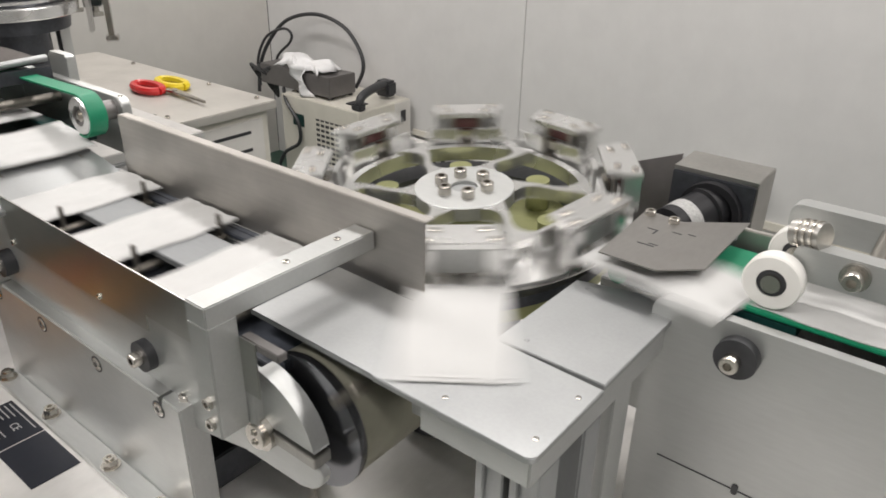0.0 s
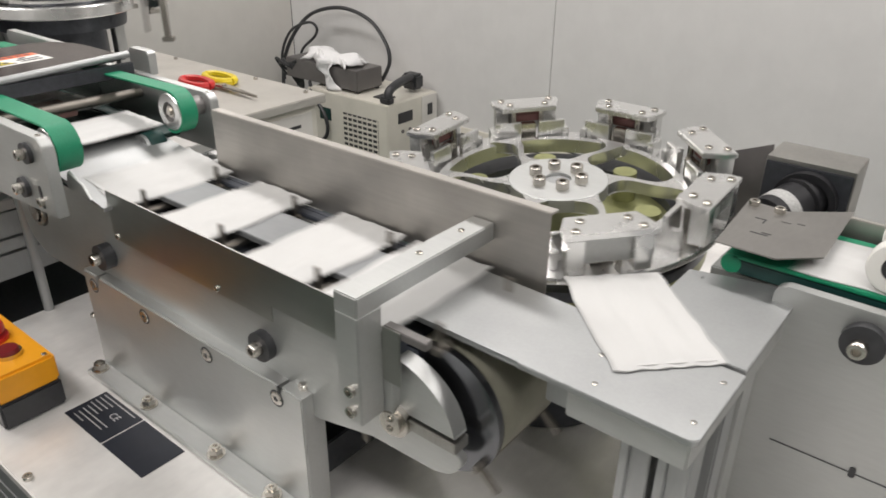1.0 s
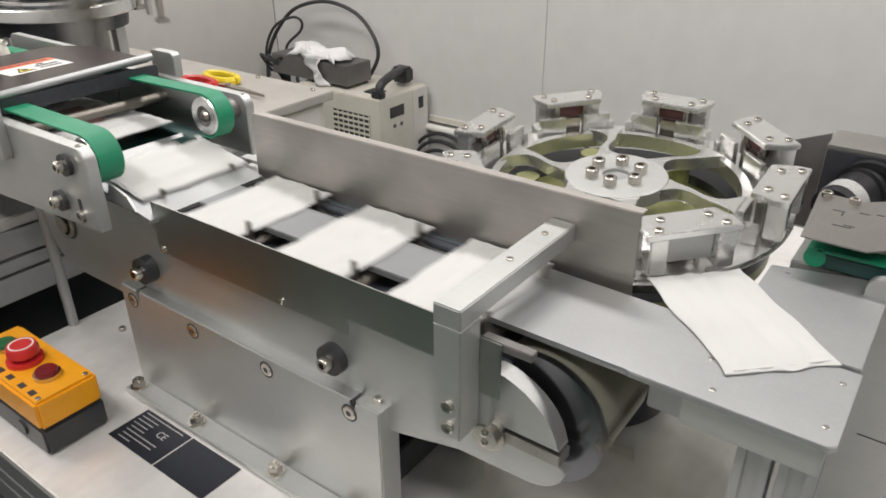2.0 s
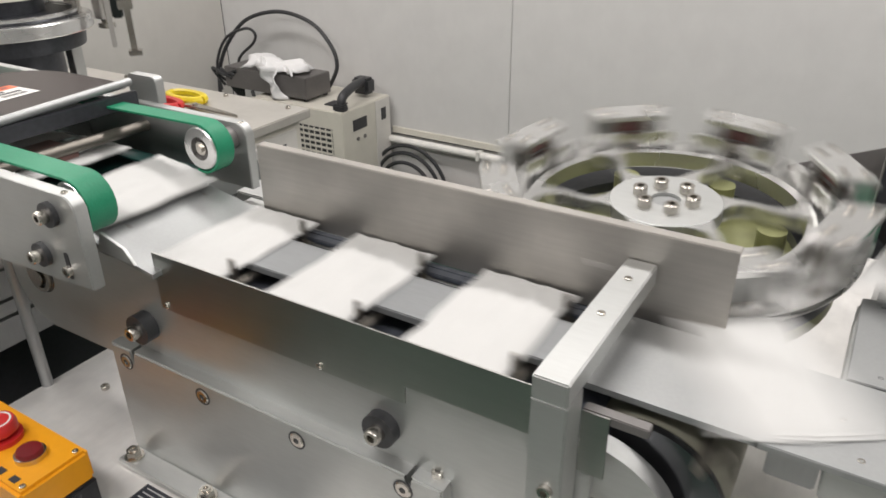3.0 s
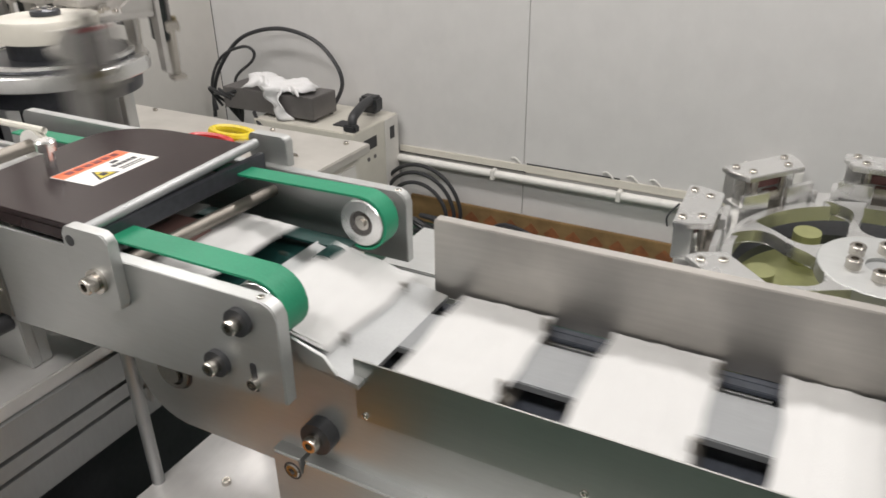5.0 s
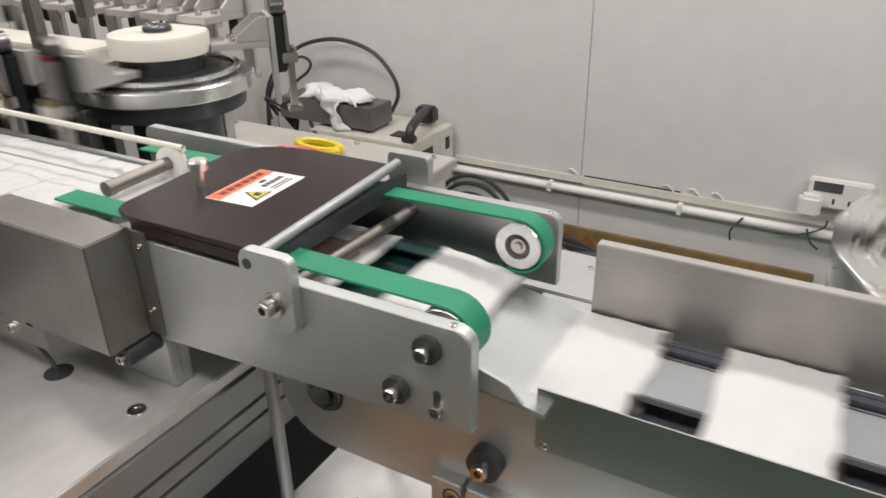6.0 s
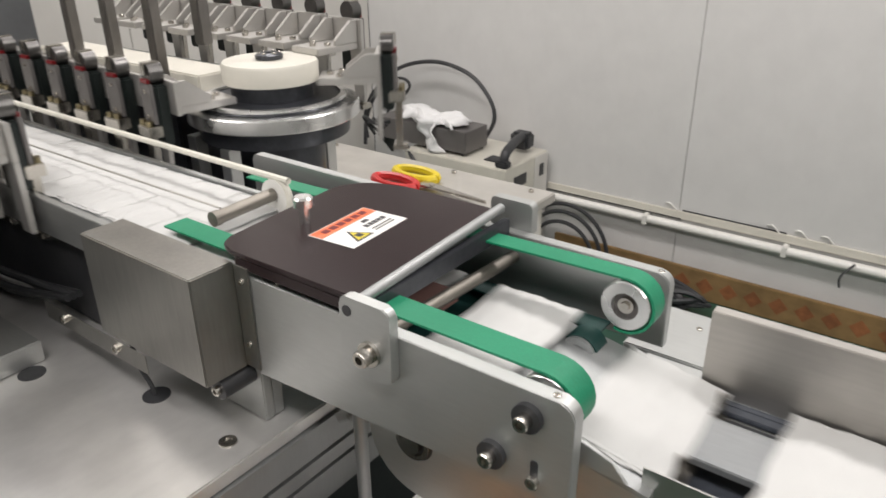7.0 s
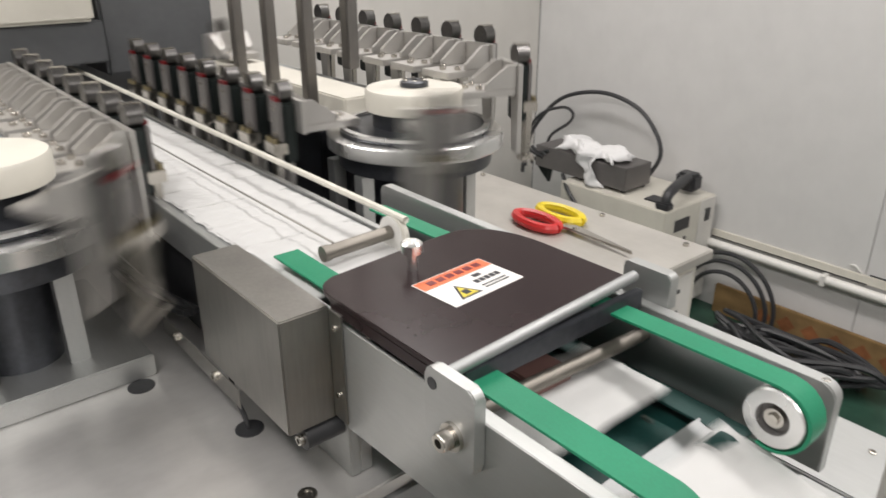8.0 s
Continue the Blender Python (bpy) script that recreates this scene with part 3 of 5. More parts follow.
    for x in (-0.83, -0.95):
        screw(guard, x, -0.103, 1.0, True, SCREW)
    part("lower_flange", box(B(), -1.0, -0.77, -0.104, -0.1025, 0.985, 1.011, 0.0005), STEEL_DARK, guard)


build_infeed()


# ---- turret that turns the masks, with its table ----
HUB_BOLT = screw_mesh(0.0084, 0.011)
WIDE_SCREW = screw_mesh(0.0105, 0.002)
LOW_SCREW = screw_mesh(0.005, 0.0022)


def build_turret():
    base = thing("turret_pedestal", "olive and dark steel cam base under the turret", "machine base")
    part("column", lathe(B(), [(0.0005, 0.752), (0.11, 0.752), (0.11, 0.80), (0.085, 0.83), (0.085, 0.98), (0.0005, 0.98)], Matrix.Translation((*HUB, 0)), 48), BLACK_STEEL, base)
    tilted = [part("cam_plate", lathe(B(), [(0.0005, 0.990), (0.193, 0.990), (0.193, 1.006), (0.0005, 1.006)], n=64), OLIVE, base, "olive tinted cam plate"),
              part("cam_ring", lathe(B(), [(0.150, 1.0065), (0.194, 1.0065), (0.194, 1.020), (0.150, 1.020)], n=64), BLACK_STEEL, base)]
    for a in range(10, 370, 60):
        x, y = 0.118 * math.cos(radians(a)), 0.118 * math.sin(radians(a))
        tilted.append(part("post", rod(B(), (x, y, 1.0065), (x, y, 1.046), 0.016, 24), OLIVE, base))
    for ob in tilted:
        ob.matrix_basis = LEAN

    turret = thing("turret", "bright aluminium indexing turret with eight mask clamps", "machine part", HUB[0], HUB[1], 0)
    rim = lathe(B(), [(0.150, 1.041), (0.211, 1.041), (0.212, 1.043), (0.212, 1.047), (0.211, 1.049), (0.161, 1.049), (0.161, 1.061), (0.150, 1.061)], n=96)
    part("rim", rim, ALU_BRIGHT, turret)
    part("hub_plate", lathe(B(), [(0.017, 1.050), (0.063, 1.050), (0.064, 1.051), (0.064, 1.067), (0.063, 1.068), (0.017, 1.068)], n=64), ALU, turret)
    part("hub_core", lathe(B(), [(0.0005, 1.03), (0.0165, 1.03), (0.0165, 1.064), (0.0005, 1.064)], n=32), ALU_DULL, turret)
    for k in range(6):
        a = radians(60 * k + 10)
        screw(turret, 0.031 * math.cos(a), 0.031 * math.sin(a), 1.068, False, HUB_BOLT, "hub_bolt")
    for k in range(6):
        left, right = [], []
        for i in range(13):
            u = i / 12
            r, half, bend = 0.055 + 0.099 * u, 0.0045 + 0.021 * abs(2 * u - 1) ** 3.5, 0.008 * math.sin(2 * math.pi * u)
            left.append((r, bend - half))
            right.append((r, bend + half))
        outline = left + right[::-1]
        ob = part("spoke", slab(B(), outline, 1.050, 1.0665, "z", 0.0008), ALU_BRIGHT, turret)
        ob.matrix_basis = Matrix.Rotation(radians(30 + 60 * k), 4, "Z")

    def clamp(angle):
        m = Matrix.Rotation(radians(angle), 4, "Z")
        body = part("clamp", box(B(), 0.163, 0.170, -0.052, -0.013, 1.0495, 1.084, 0.001), ALU_BRIGHT, turret)
        body.matrix_basis = m
        part("inner_wall", box(B(), 0.163, 0.170, 0.013, 0.052, 1.0495, 1.084, 0.001), ALU_BRIGHT, body)
        outline = [(0.171, -0.040), (0.196, -0.050), (0.2125, -0.050), (0.2125, 0.050), (0.196, 0.050), (0.171, 0.040)]
        part("top_plate", slab(B(), outline, 1.0965, 1.104, "z", 0.0012), ALU_BRIGHT, body)
        for y in (-0.046, 0.027):
            part("jaw", box(B(), 0.191, 0.2115, y, y + 0.019, 1.0545, 1.0965, 0.0012), ALU_BRIGHT, body)
        for y in (-0.024, 0.017):
            part("pin", rod(B(), (0.184, y + 0.0035, 1.0495), (0.184, y + 0.0035, 1.0965), 0.004, 14), CHROME, body)
        part("pad", box(B(), 0.188, 0.194, -0.020, 0.020, 1.076, 1.090, 0.002), RED_CLEAR, body, "faded red spring holder")
        part("slide", box(B(), 0.1725, 0.184, -0.011, 0.011, 1.05, 1.078, 0.001), CHROME, body)
        part("back_wall", box(B(), 0.1965, 0.201, -0.0268, 0.0268, 1.062, 1.0963, 0.001), ALU, body)
        for x, y in ((0.185, -0.026), (0.185, 0.026), (0.2045, -0.036), (0.2045, 0.036)):
            screw(body, x, y, 1.104, False, LOW_SCREW)
        for y in (-0.058, 0.048):
            part("side_block", box(B(), 0.160, 0.188, y, y + 0.010, 1.0495, 1.072, 0.001), ALU_BRIGHT, body)
        return body
    for k in range(8):
        clamp(45 * k)
    return turret


RED_CLEAR = surface("translucent_red_plastic", (0.22, 0.10, 0.095), 0.3)
turret = build_turret()


def build_table():
    table = thing("transfer_table", "grey aluminium transfer table on profile posts", "table")
    low = [(0.205, 0.046), (0.364, 0.046), (0.366, 0.0435)] + rounded(0.366, 0.522, 0.0435, 0.150, 0.006, (0, 1, 0, 0))[1:-1] + [(0.412, 0.1535), (0.205, 0.161)]
    part("main_plate", slab(B(), low, 1.040, 1.046, "z", 0.0008), ALU_DULL, table)
    up = rounded(0.412, 0.520, 0.1555, 0.325, 0.012, (0, 0, 1, 0))
    up[-1] = (0.412, 0.30)
    part("rear_plate", slab(B(), up, 1.0405, 1.0465, "z", 0.0008), ALU_DULL, table)
    part("support_plate", box(B(), 0.41, 0.516, 0.052, 0.30, 1.008, 1.0395, 0.0015), ALU, table)
    part("apron", box(B(), 0.372, 0.409, 0.085, 0.14, 0.985, 1.0395, 0.0015), ALU_DULL, table)
    for x, y in ((0.415, 0.10), (0.511, 0.128), (0.511, 0.065), (0.43, 0.06), (0.505, 0.305), (0.43, 0.29), (0.435, 0.17)):
        screw(table, x, y, 1.0457, False, TINY_SCREW)
    for x in (0.468, 0.501):
        post = B()
        for dx in (-0.013, 0.006):
            box(post, x + dx, x + dx + 0.008, 0.07, 0.10, 0.75, 1.0075, 0.001)
        box(post, x - 0.006, x + 0.007, 0.074, 0.096, 0.75, 1.0075, 0.0005)
        part("post", post, ALU_DULL, table)
    part("brace", box(B(), 0.50, 0.512, 0.20, 0.235, 0.75, 1.0075, 0.001), ALU, table)
    part("rear_post", box(B(), 0.485, 0.515, 0.14, 0.17, 0.75, 1.0075, 0.002), ALU_DULL, table)


build_table()


# ---- outfeed conveyor ----
def build_outfeed():
    conv = thing("outfeed_conveyor", "outfeed conveyor with green belt and large aluminium side panel", "conveyor")
    part("side_panel", slab(B(), rounded(0.50, 2.2, 0.752, 1.066, 0.012, (0, 0, 0, 1)), 0.288, 0.300, "y", 0.001), ALU, conv)
    part("rear_panel", box(B(), 0.50, 2.2, 0.462, 0.474, 0.752, 1.066, 0.001), ALU_DULL, conv)
    part("belt", box(B(), 0.447, 2.2, 0.318, 0.440, 1.064, 1.068, 0.001), GREEN, conv, "green conveyor belt")
    part("nose_roller", rod(B(), (0.447, 0.318, 1.0575), (0.447, 0.440, 1.0575), 0.0105, 24), GREEN, conv)
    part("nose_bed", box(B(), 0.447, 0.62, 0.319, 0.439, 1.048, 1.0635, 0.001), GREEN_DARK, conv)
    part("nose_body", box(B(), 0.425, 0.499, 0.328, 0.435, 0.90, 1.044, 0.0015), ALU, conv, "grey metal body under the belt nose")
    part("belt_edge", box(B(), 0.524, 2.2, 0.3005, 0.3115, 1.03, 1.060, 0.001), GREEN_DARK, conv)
    part("washer", rod(B(), (0.585, 0.288, 1.036), (0.585, 0.277, 1.036), 0.0195, 28), BLACK, conv, "black rubber washer")
    screw(conv, 0.583, 0.277, 1.034, True, BOLT)
    part("joint_line", box(B(), 0.53, 0.70, 0.2872, 0.2885, 0.8895, 0.8905, 0), BLACK, conv)
    part("slot", slab(B(), rounded(0.606, 0.612, 0.885, 0.897, 0.0025), 0.2865, 0.289, "y"), BLACK, conv)
    part("side_guide", box(B(), 0.52, 2.2, 0.452, 0.460, 1.06, 1.085, 0.001), STEEL, conv)

    arm = thing("press_roller", "pair of white nylon press rollers on an aluminium arm", "roller")
    rollers = []
    for y in (0.322, 0.398):
        ring = lathe(B(), [(0.013, 0), (0.013, 0.018), (0.0245, 0.018), (0.026, 0.016), (0.026, 0.002), (0.0245, 0)], n=48)
        ob = part("roller", ring, WHITE_PLASTIC, arm)
        ob.matrix_basis = Matrix.Translation((0.590, y + 0.018, 1.0965)) @ TO_FRONT
        rollers.append((ob, y + 0.018))
        part("bearing", rod(B(), (0.590, y + 0.001, 1.0965), (0.590, y + 0.017, 1.0965), 0.0128, 28), BLACK, arm)
        part("axle", rod(B(), (0.590, y - 0.003, 1.0965), (0.590, y + 0.05, 1.0965), 0.0085, 20), CHROME, arm)
    part("arm", slab(B(), rounded(0.598, 0.70, 1.098, 1.130, 0.008), 0.343, 0.362, "y", 0.001), ALU, arm)
    part("rear_arm", slab(B(), rounded(0.572, 0.86, 1.108, 1.139, 0.010), 0.420, 0.440, "y", 0.001), ALU, arm)
    part("spring_block", rod(B(), (0.592, 0.362, 1.134), (0.618, 0.352, 1.140), 0.0125, 18), STEEL_DARK, arm, "knurled steel spring barrel")
    for k in range(3):
        part("spring_ring", rod(B(), (0.599 + 0.006 * k, 0.3595 - 0.0023 * k, 1.1356 + 0.0014 * k), (0.6015 + 0.006 * k, 0.3585 - 0.0023 * k, 1.1362 + 0.0014 * k), 0.0138, 18), CHROME, arm)
    part("pivot_washer", rod(B(), (0.650, 0.343, 1.116), (0.650, 0.338, 1.116), 0.0125, 24), CHROME, arm)
    screw(arm, 0.650, 0.338, 1.116, True, BOLT)
    part("pivot", rod(B(), (0.660, 0.358, 1.116), (0.660, 0.43, 1.130), 0.009, 18), CHROME, arm)
    part("upright", box(B(), 0.78, 0.86, 0.43, 0.46, 1.06, 1.13, 0.002), ALU, arm)

    sensor = thing("camera_box", "dull steel box with a black lens barrel facing the masks", "machine part")
    part("shell", slab(B(), [(0.545, 1.105), (0.608, 1.107), (0.608, 0.98), (0.545, 0.98)], 0.404, 0.508, "x", 0.001), STEEL_DARK, sensor)
    # The steel front's shade is put into a black plate laid over it.
    part("front_shade", box(B(), 0.4055, 0.5065, 0.5405, 0.5448, 0.98, 1.1, 0.001), BLACK_STEEL, sensor, "black plate painting the shade on the box front")
    part("lens_ring", lathe(B(), [(0.029, 0), (0.0375, 0), (0.0375, 0.012), (0.029, 0.012)], Matrix.Translation((0.460, 0.5402, 1.060)) @ TO_FRONT, 40), LENS_BLACK, sensor)
    part("side_wing", slab(B(), [(0.30, 0.98), (0.30, 1.070), (0.4035, 1.112), (0.4035, 0.98)], 0.570, 0.573, "y", 0.0003), GREY_BOX, sensor)
    lathe_bm = lathe(B(), [(0.0005, 0), (0.031, 0), (0.031, 0.018), (0.027, 0.02), (0.027, 0.075), (0.0005, 0.075)], n=40)
    ob = part("lens_barrel", lathe_bm, LENS_BLACK, sensor)
    ob.matrix_basis = Matrix.Translation((0.458, 0.546, 1.062)) @ Euler((radians(100), 0, radians(-18))).to_matrix().to_4x4()
    ring = lathe(B(), [(0.0268, 0.044), (0.0275, 0.044), (0.0275, 0.062), (0.0268, 0.062)], n=40)
    ob2 = part("lens_label", ring, LABEL_GREY, sensor, "white sticker round the barrel")
    ob2.matrix_basis = ob.matrix_basis

    chute = thing("deflector_plate", "thin steel deflector plate with pen marks", "metal plate")
    part("sheet", slab(B(), [(0.432, 0.300), (0.492, 0.299), (0.528, 0.333), (0.525, 0.472), (0.468, 0.426), (0.423, 0.431)], 1.084, 1.0855, "z"), ZINC, chute)
    for x, y, w, h in ((0.445, 0.385, 0.012, 0.0015), (0.455, 0.375, 0.0015, 0.010), (0.470, 0.392, 0.010, 0.0015), (0.485, 0.397, 0.008, 0.0015), (0.452, 0.345, 0.018, 0.0018), (0.462, 0.350, 0.010, 0.0015)):
        part("pen_mark", box(B(), x, x + w, y, y + h, 1.0855, 1.0858, 0), INK, chute)
    for x, y in ((0.432, 0.421), (0.461, 0.417)):
        screw(chute, x, y, 1.0853, False, SCREW)
    part("stem", box(B(), 0.428, 0.466, 0.414, 0.424, 1.072, 1.0838, 0.001), STEEL_DARK, chute)
    return rollers


LENS_BLACK = surface("matt_black_lens", (0.014, 0.014, 0.016), 0.5, 0.0, 160, 0.2, (1, 1, 1), 0.03, 0.1, 0.3)
LABEL_GREY = surface("printed_grey_sticker", (0.42, 0.42, 0.41), 0.5, 0.0, 420, 0.6, (1, 1, 0.25), 0.0)
rollers = build_outfeed()


# ---- control box on the deck ----
def build_control():
    ctl = thing("control_box", "yellow and black control box with stop and start buttons", "switch")
    part("base", box(B(), -0.485, -0.287, -0.164, -0.082, 0.7505, 0.79, 0.003), BLACK, ctl)
    part("lid", box(B(), -0.485, -0.287, -0.164, -0.082, 0.7902, 0.832, 0.004), YELLOW, ctl)
    def button(name, x, r, h, mat, collar):
        part(name + "_collar", lathe(B(), [(0.0005, 0), (r * 1.15, 0), (r * 1.15, 0.006), (0.0005, 0.006)], Matrix.Translation((x, -0.122, 0.832)), 30), collar, ctl)
        part(name, lathe(B(), [(0.0005, 0.006), (r * 0.6, 0.006), (r, h * 0.5), (r, h * 0.8), (r * 0.9, h), (0.0005, h)], Matrix.Translation((x, -0.122, 0.832)), 30), mat, ctl)
    button("start_button", -0.440, 0.014, 0.010, BUTTON_GREEN, CHROME)
    button("emergency_button", -0.388, 0.020, 0.026, RED, RED)
    button("stop_button", -0.332, 0.0145, 0.011, DARK_RED, CHROME)
    arc = lathe(B(), [(0.0135, 0), (0.0135, 0.0006), (0.0155, 0.0006), (0.0155, 0)], Matrix.Translation((-0.388, -0.122, 0.858)), 26)
    part("arrow_ring", arc, PAPER, ctl)
    for x in (-0.40, -0.375, -0.345, -0.32):
        part("label_bar", box(B(), x, x + 0.012, -0.156, -0.148, 0.832, 0.8324, 0), INK, ctl)
    part("gland", rod(B(), (-0.345, -0.164, 0.770), (-0.345, -0.1665, 0.770), 0.011, 20), BLACK, ctl)
    screw(ctl, -0.296, -0.154, 0.832, False, SMALL_SCREW)
    screw(ctl, -0.296, -0.092, 0.832, False, SMALL_SCREW)


build_control()


# ---- upper deck, feed conveyor and ear loop carriers ----
def build_upper():
    deck = thing("upper_deck", "bright metal upper deck with cable holes on grooved aluminium profile", "machine bed")
    part("plate", box(B(), -2.4, -0.617, -0.75, 0.552, 0.915, 0.935, 0.002), DECK_BRIGHT, deck)
    groove = [(-0.612, 0.80), (-0.612, 0.842), (-0.622, 0.842), (-0.622, 0.848), (-0.612, 0.848), (-0.612, 0.868), (-0.622, 0.868), (-0.622, 0.874), (-0.612, 0.874),
              (-0.612, 0.9145), (-0.69, 0.9145), (-0.69, 0.80)]
    part("end_rail", slab(B(), groove, -0.75, 0.552, "y", 0.0008), ALU_DULL, deck, "grooved aluminium profile")
    # Added black filler, stands in for the shade beneath the upper deck.
    part("under_deck_shade", box(B(), -2.38, -0.76, -0.70, 0.50, 0.08, 0.799, 0.004), BLACK, deck, "added black box darkening the space under the deck")
    for x, y in ((-0.655, -0.72), (-2.3, -0.72), (-0.655, 0.52), (-2.3, 0.52)):
        part("leg", box(B(), x - 0.03, x + 0.03, y - 0.03, y + 0.03, 0, 0.8, 0.003), ALU_DULL, deck)
    for x, y in ((-0.796, -0.086), (-0.968, -0.154)):
        part("cable_hole", lathe(B(), [(0.0005, 0), (0.017, 0), (0.017, 0.0012), (0.0005, 0.0012)], Matrix.Translation((x, y, 0.935)), 28), BLACK, deck)
    screw(deck, -0.654, -0.09, 0.935, False, WIDE_SCREW)
    screw(deck, -0.90, -0.40, 0.935, False, WIDE_SCREW)
    part("upright", box(B(), -0.66, -0.6462, -0.0275, -0.012, 0.9355, 1.05, 0.0015), ALU, deck)
    part("bracket_plate", box(B(), -0.74, -0.6455, -0.040, -0.028, 0.9355, 1.03, 0.0015), ALU, deck)
    part("stub_washer", rod(B(), (-0.664, -0.040, 0.998), (-0.664, -0.084, 0.998), 0.012, 20), BLACK, deck)
    screw(deck, -0.664, -0.084, 0.998, True, SCREW)
    part("cable", hose(B(), [(-0.796, -0.086, 0.92), (-0.80, -0.088, 0.95), (-0.815, -0.092, 0.98), (-0.82, -0.09, 1.012)], 0.003), BLACK, deck)

    feed = thing("feed_conveyor", "feed conveyor with white overlapping masks between metal rails", "conveyor")
    part("bed", box(B(), -1.89, -0.74, -0.04, 0.135, 1.085, 1.118, 0.001), ALU_DULL, feed)
    part("near_rail", box(B(), -2.3, -0.87, -0.052, -0.041, 1.07, 1.124, 0.001), ALU, feed)
    part("far_rail", box(B(), -2.3, -0.80, 0.136, 0.146, 1.09, 1.122, 0.001), ALU, feed)
    # Dark sheet added for the shaded gap between rail and carriers.
    part("tray", box(B(), -2.0, -0.95, 0.147, 0.23, 1.035, 1.045, 0.001), SLOT_DARK, feed, "dark blue sheet added for the dark void under the carriers")
    part("under_cover", box(B(), -2.3, -0.98, -0.036, 0.13, 0.9355, 1.084, 0.003), BLACK, feed, "black box under the feed bed")
    for k in range(5):
        y = -0.045 - 0.008 * (k % 3)
        part("cable", hose(B(), [(-1.75 + 0.02 * k, y, 1.0), (-1.45, y - 0.01, 0.948 + 0.012 * (k % 2)), (-1.2, y - 0.02, 0.945 + 0.01 * k), (-1.02, y - 0.004, 0.99)], 0.0055, 8, 6), BLACK, feed)
    part("roller", rod(B(), (-0.776, 0.026, 1.139), (-0.776, 0.112, 1.142), 0.0085, 20), SHAFT, feed)
    for y, r, z in ((0.113, 0.0235, 1.138), (0.017, 0.0095, 1.139)):
        part("cord_pulley", rod(B(), (-0.776, y, z), (-0.776, y + 0.009, z), r, 28), WHITE_PLASTIC if r > 0.02 else SHAFT, feed)
    wrap = [(-0.776 + 0.0255 * math.sin(radians(a)), 0.1175, 1.138 + 0.0255 * math.cos(radians(a))) for a in range(0, 200, 20)]
    part("cord", hose(B(), [(-2.25, 0.1175, 1.166), (-1.6, 0.1175, 1.165), (-0.82, 0.1175, 1.1637)] + wrap, 0.0045, 8, 4), TUBE, feed, "cream round drive cord")
    part("centre_wire", hose(B(), [(-2.2, 0.042, 1.139), (-1.4, 0.042, 1.139), (-0.79, 0.04, 1.143)], 0.0014, 6), STEEL_DARK, feed)

    housing = thing("welder_housing", "dark grey upstream machine housing with pale front box", "machine")
    part("body", box(B(), -2.55, -2.05, 0.175, 0.46, 1.15, 1.78, 0.008), HOUSING, housing)
    part("cream_box", box(B(), -2.55, -2.0, -0.55, 0.152, 1.288, 1.78, 0.008), CREAM, housing)
    part("under_box", box(B(), -2.55, -2.02, -0.50, 0.174, 1.19, 1.287, 0.004), HOUSING, housing)
    part("foot", box(B(), -2.55, -2.42, -0.5, 0.46, 0.9355, 1.149, 0.004), HOUSING, housing)


HOUSING = surface("grey_housing_paint", (0.12, 0.125, 0.13), 0.45, 0.2, 60, 0.1)
LOOP_R = 0.185
CARRIER_GAP, SLOTS = 0.096, 8
LOW, HIGH = -0.02, 0.04
LOOPS = {}


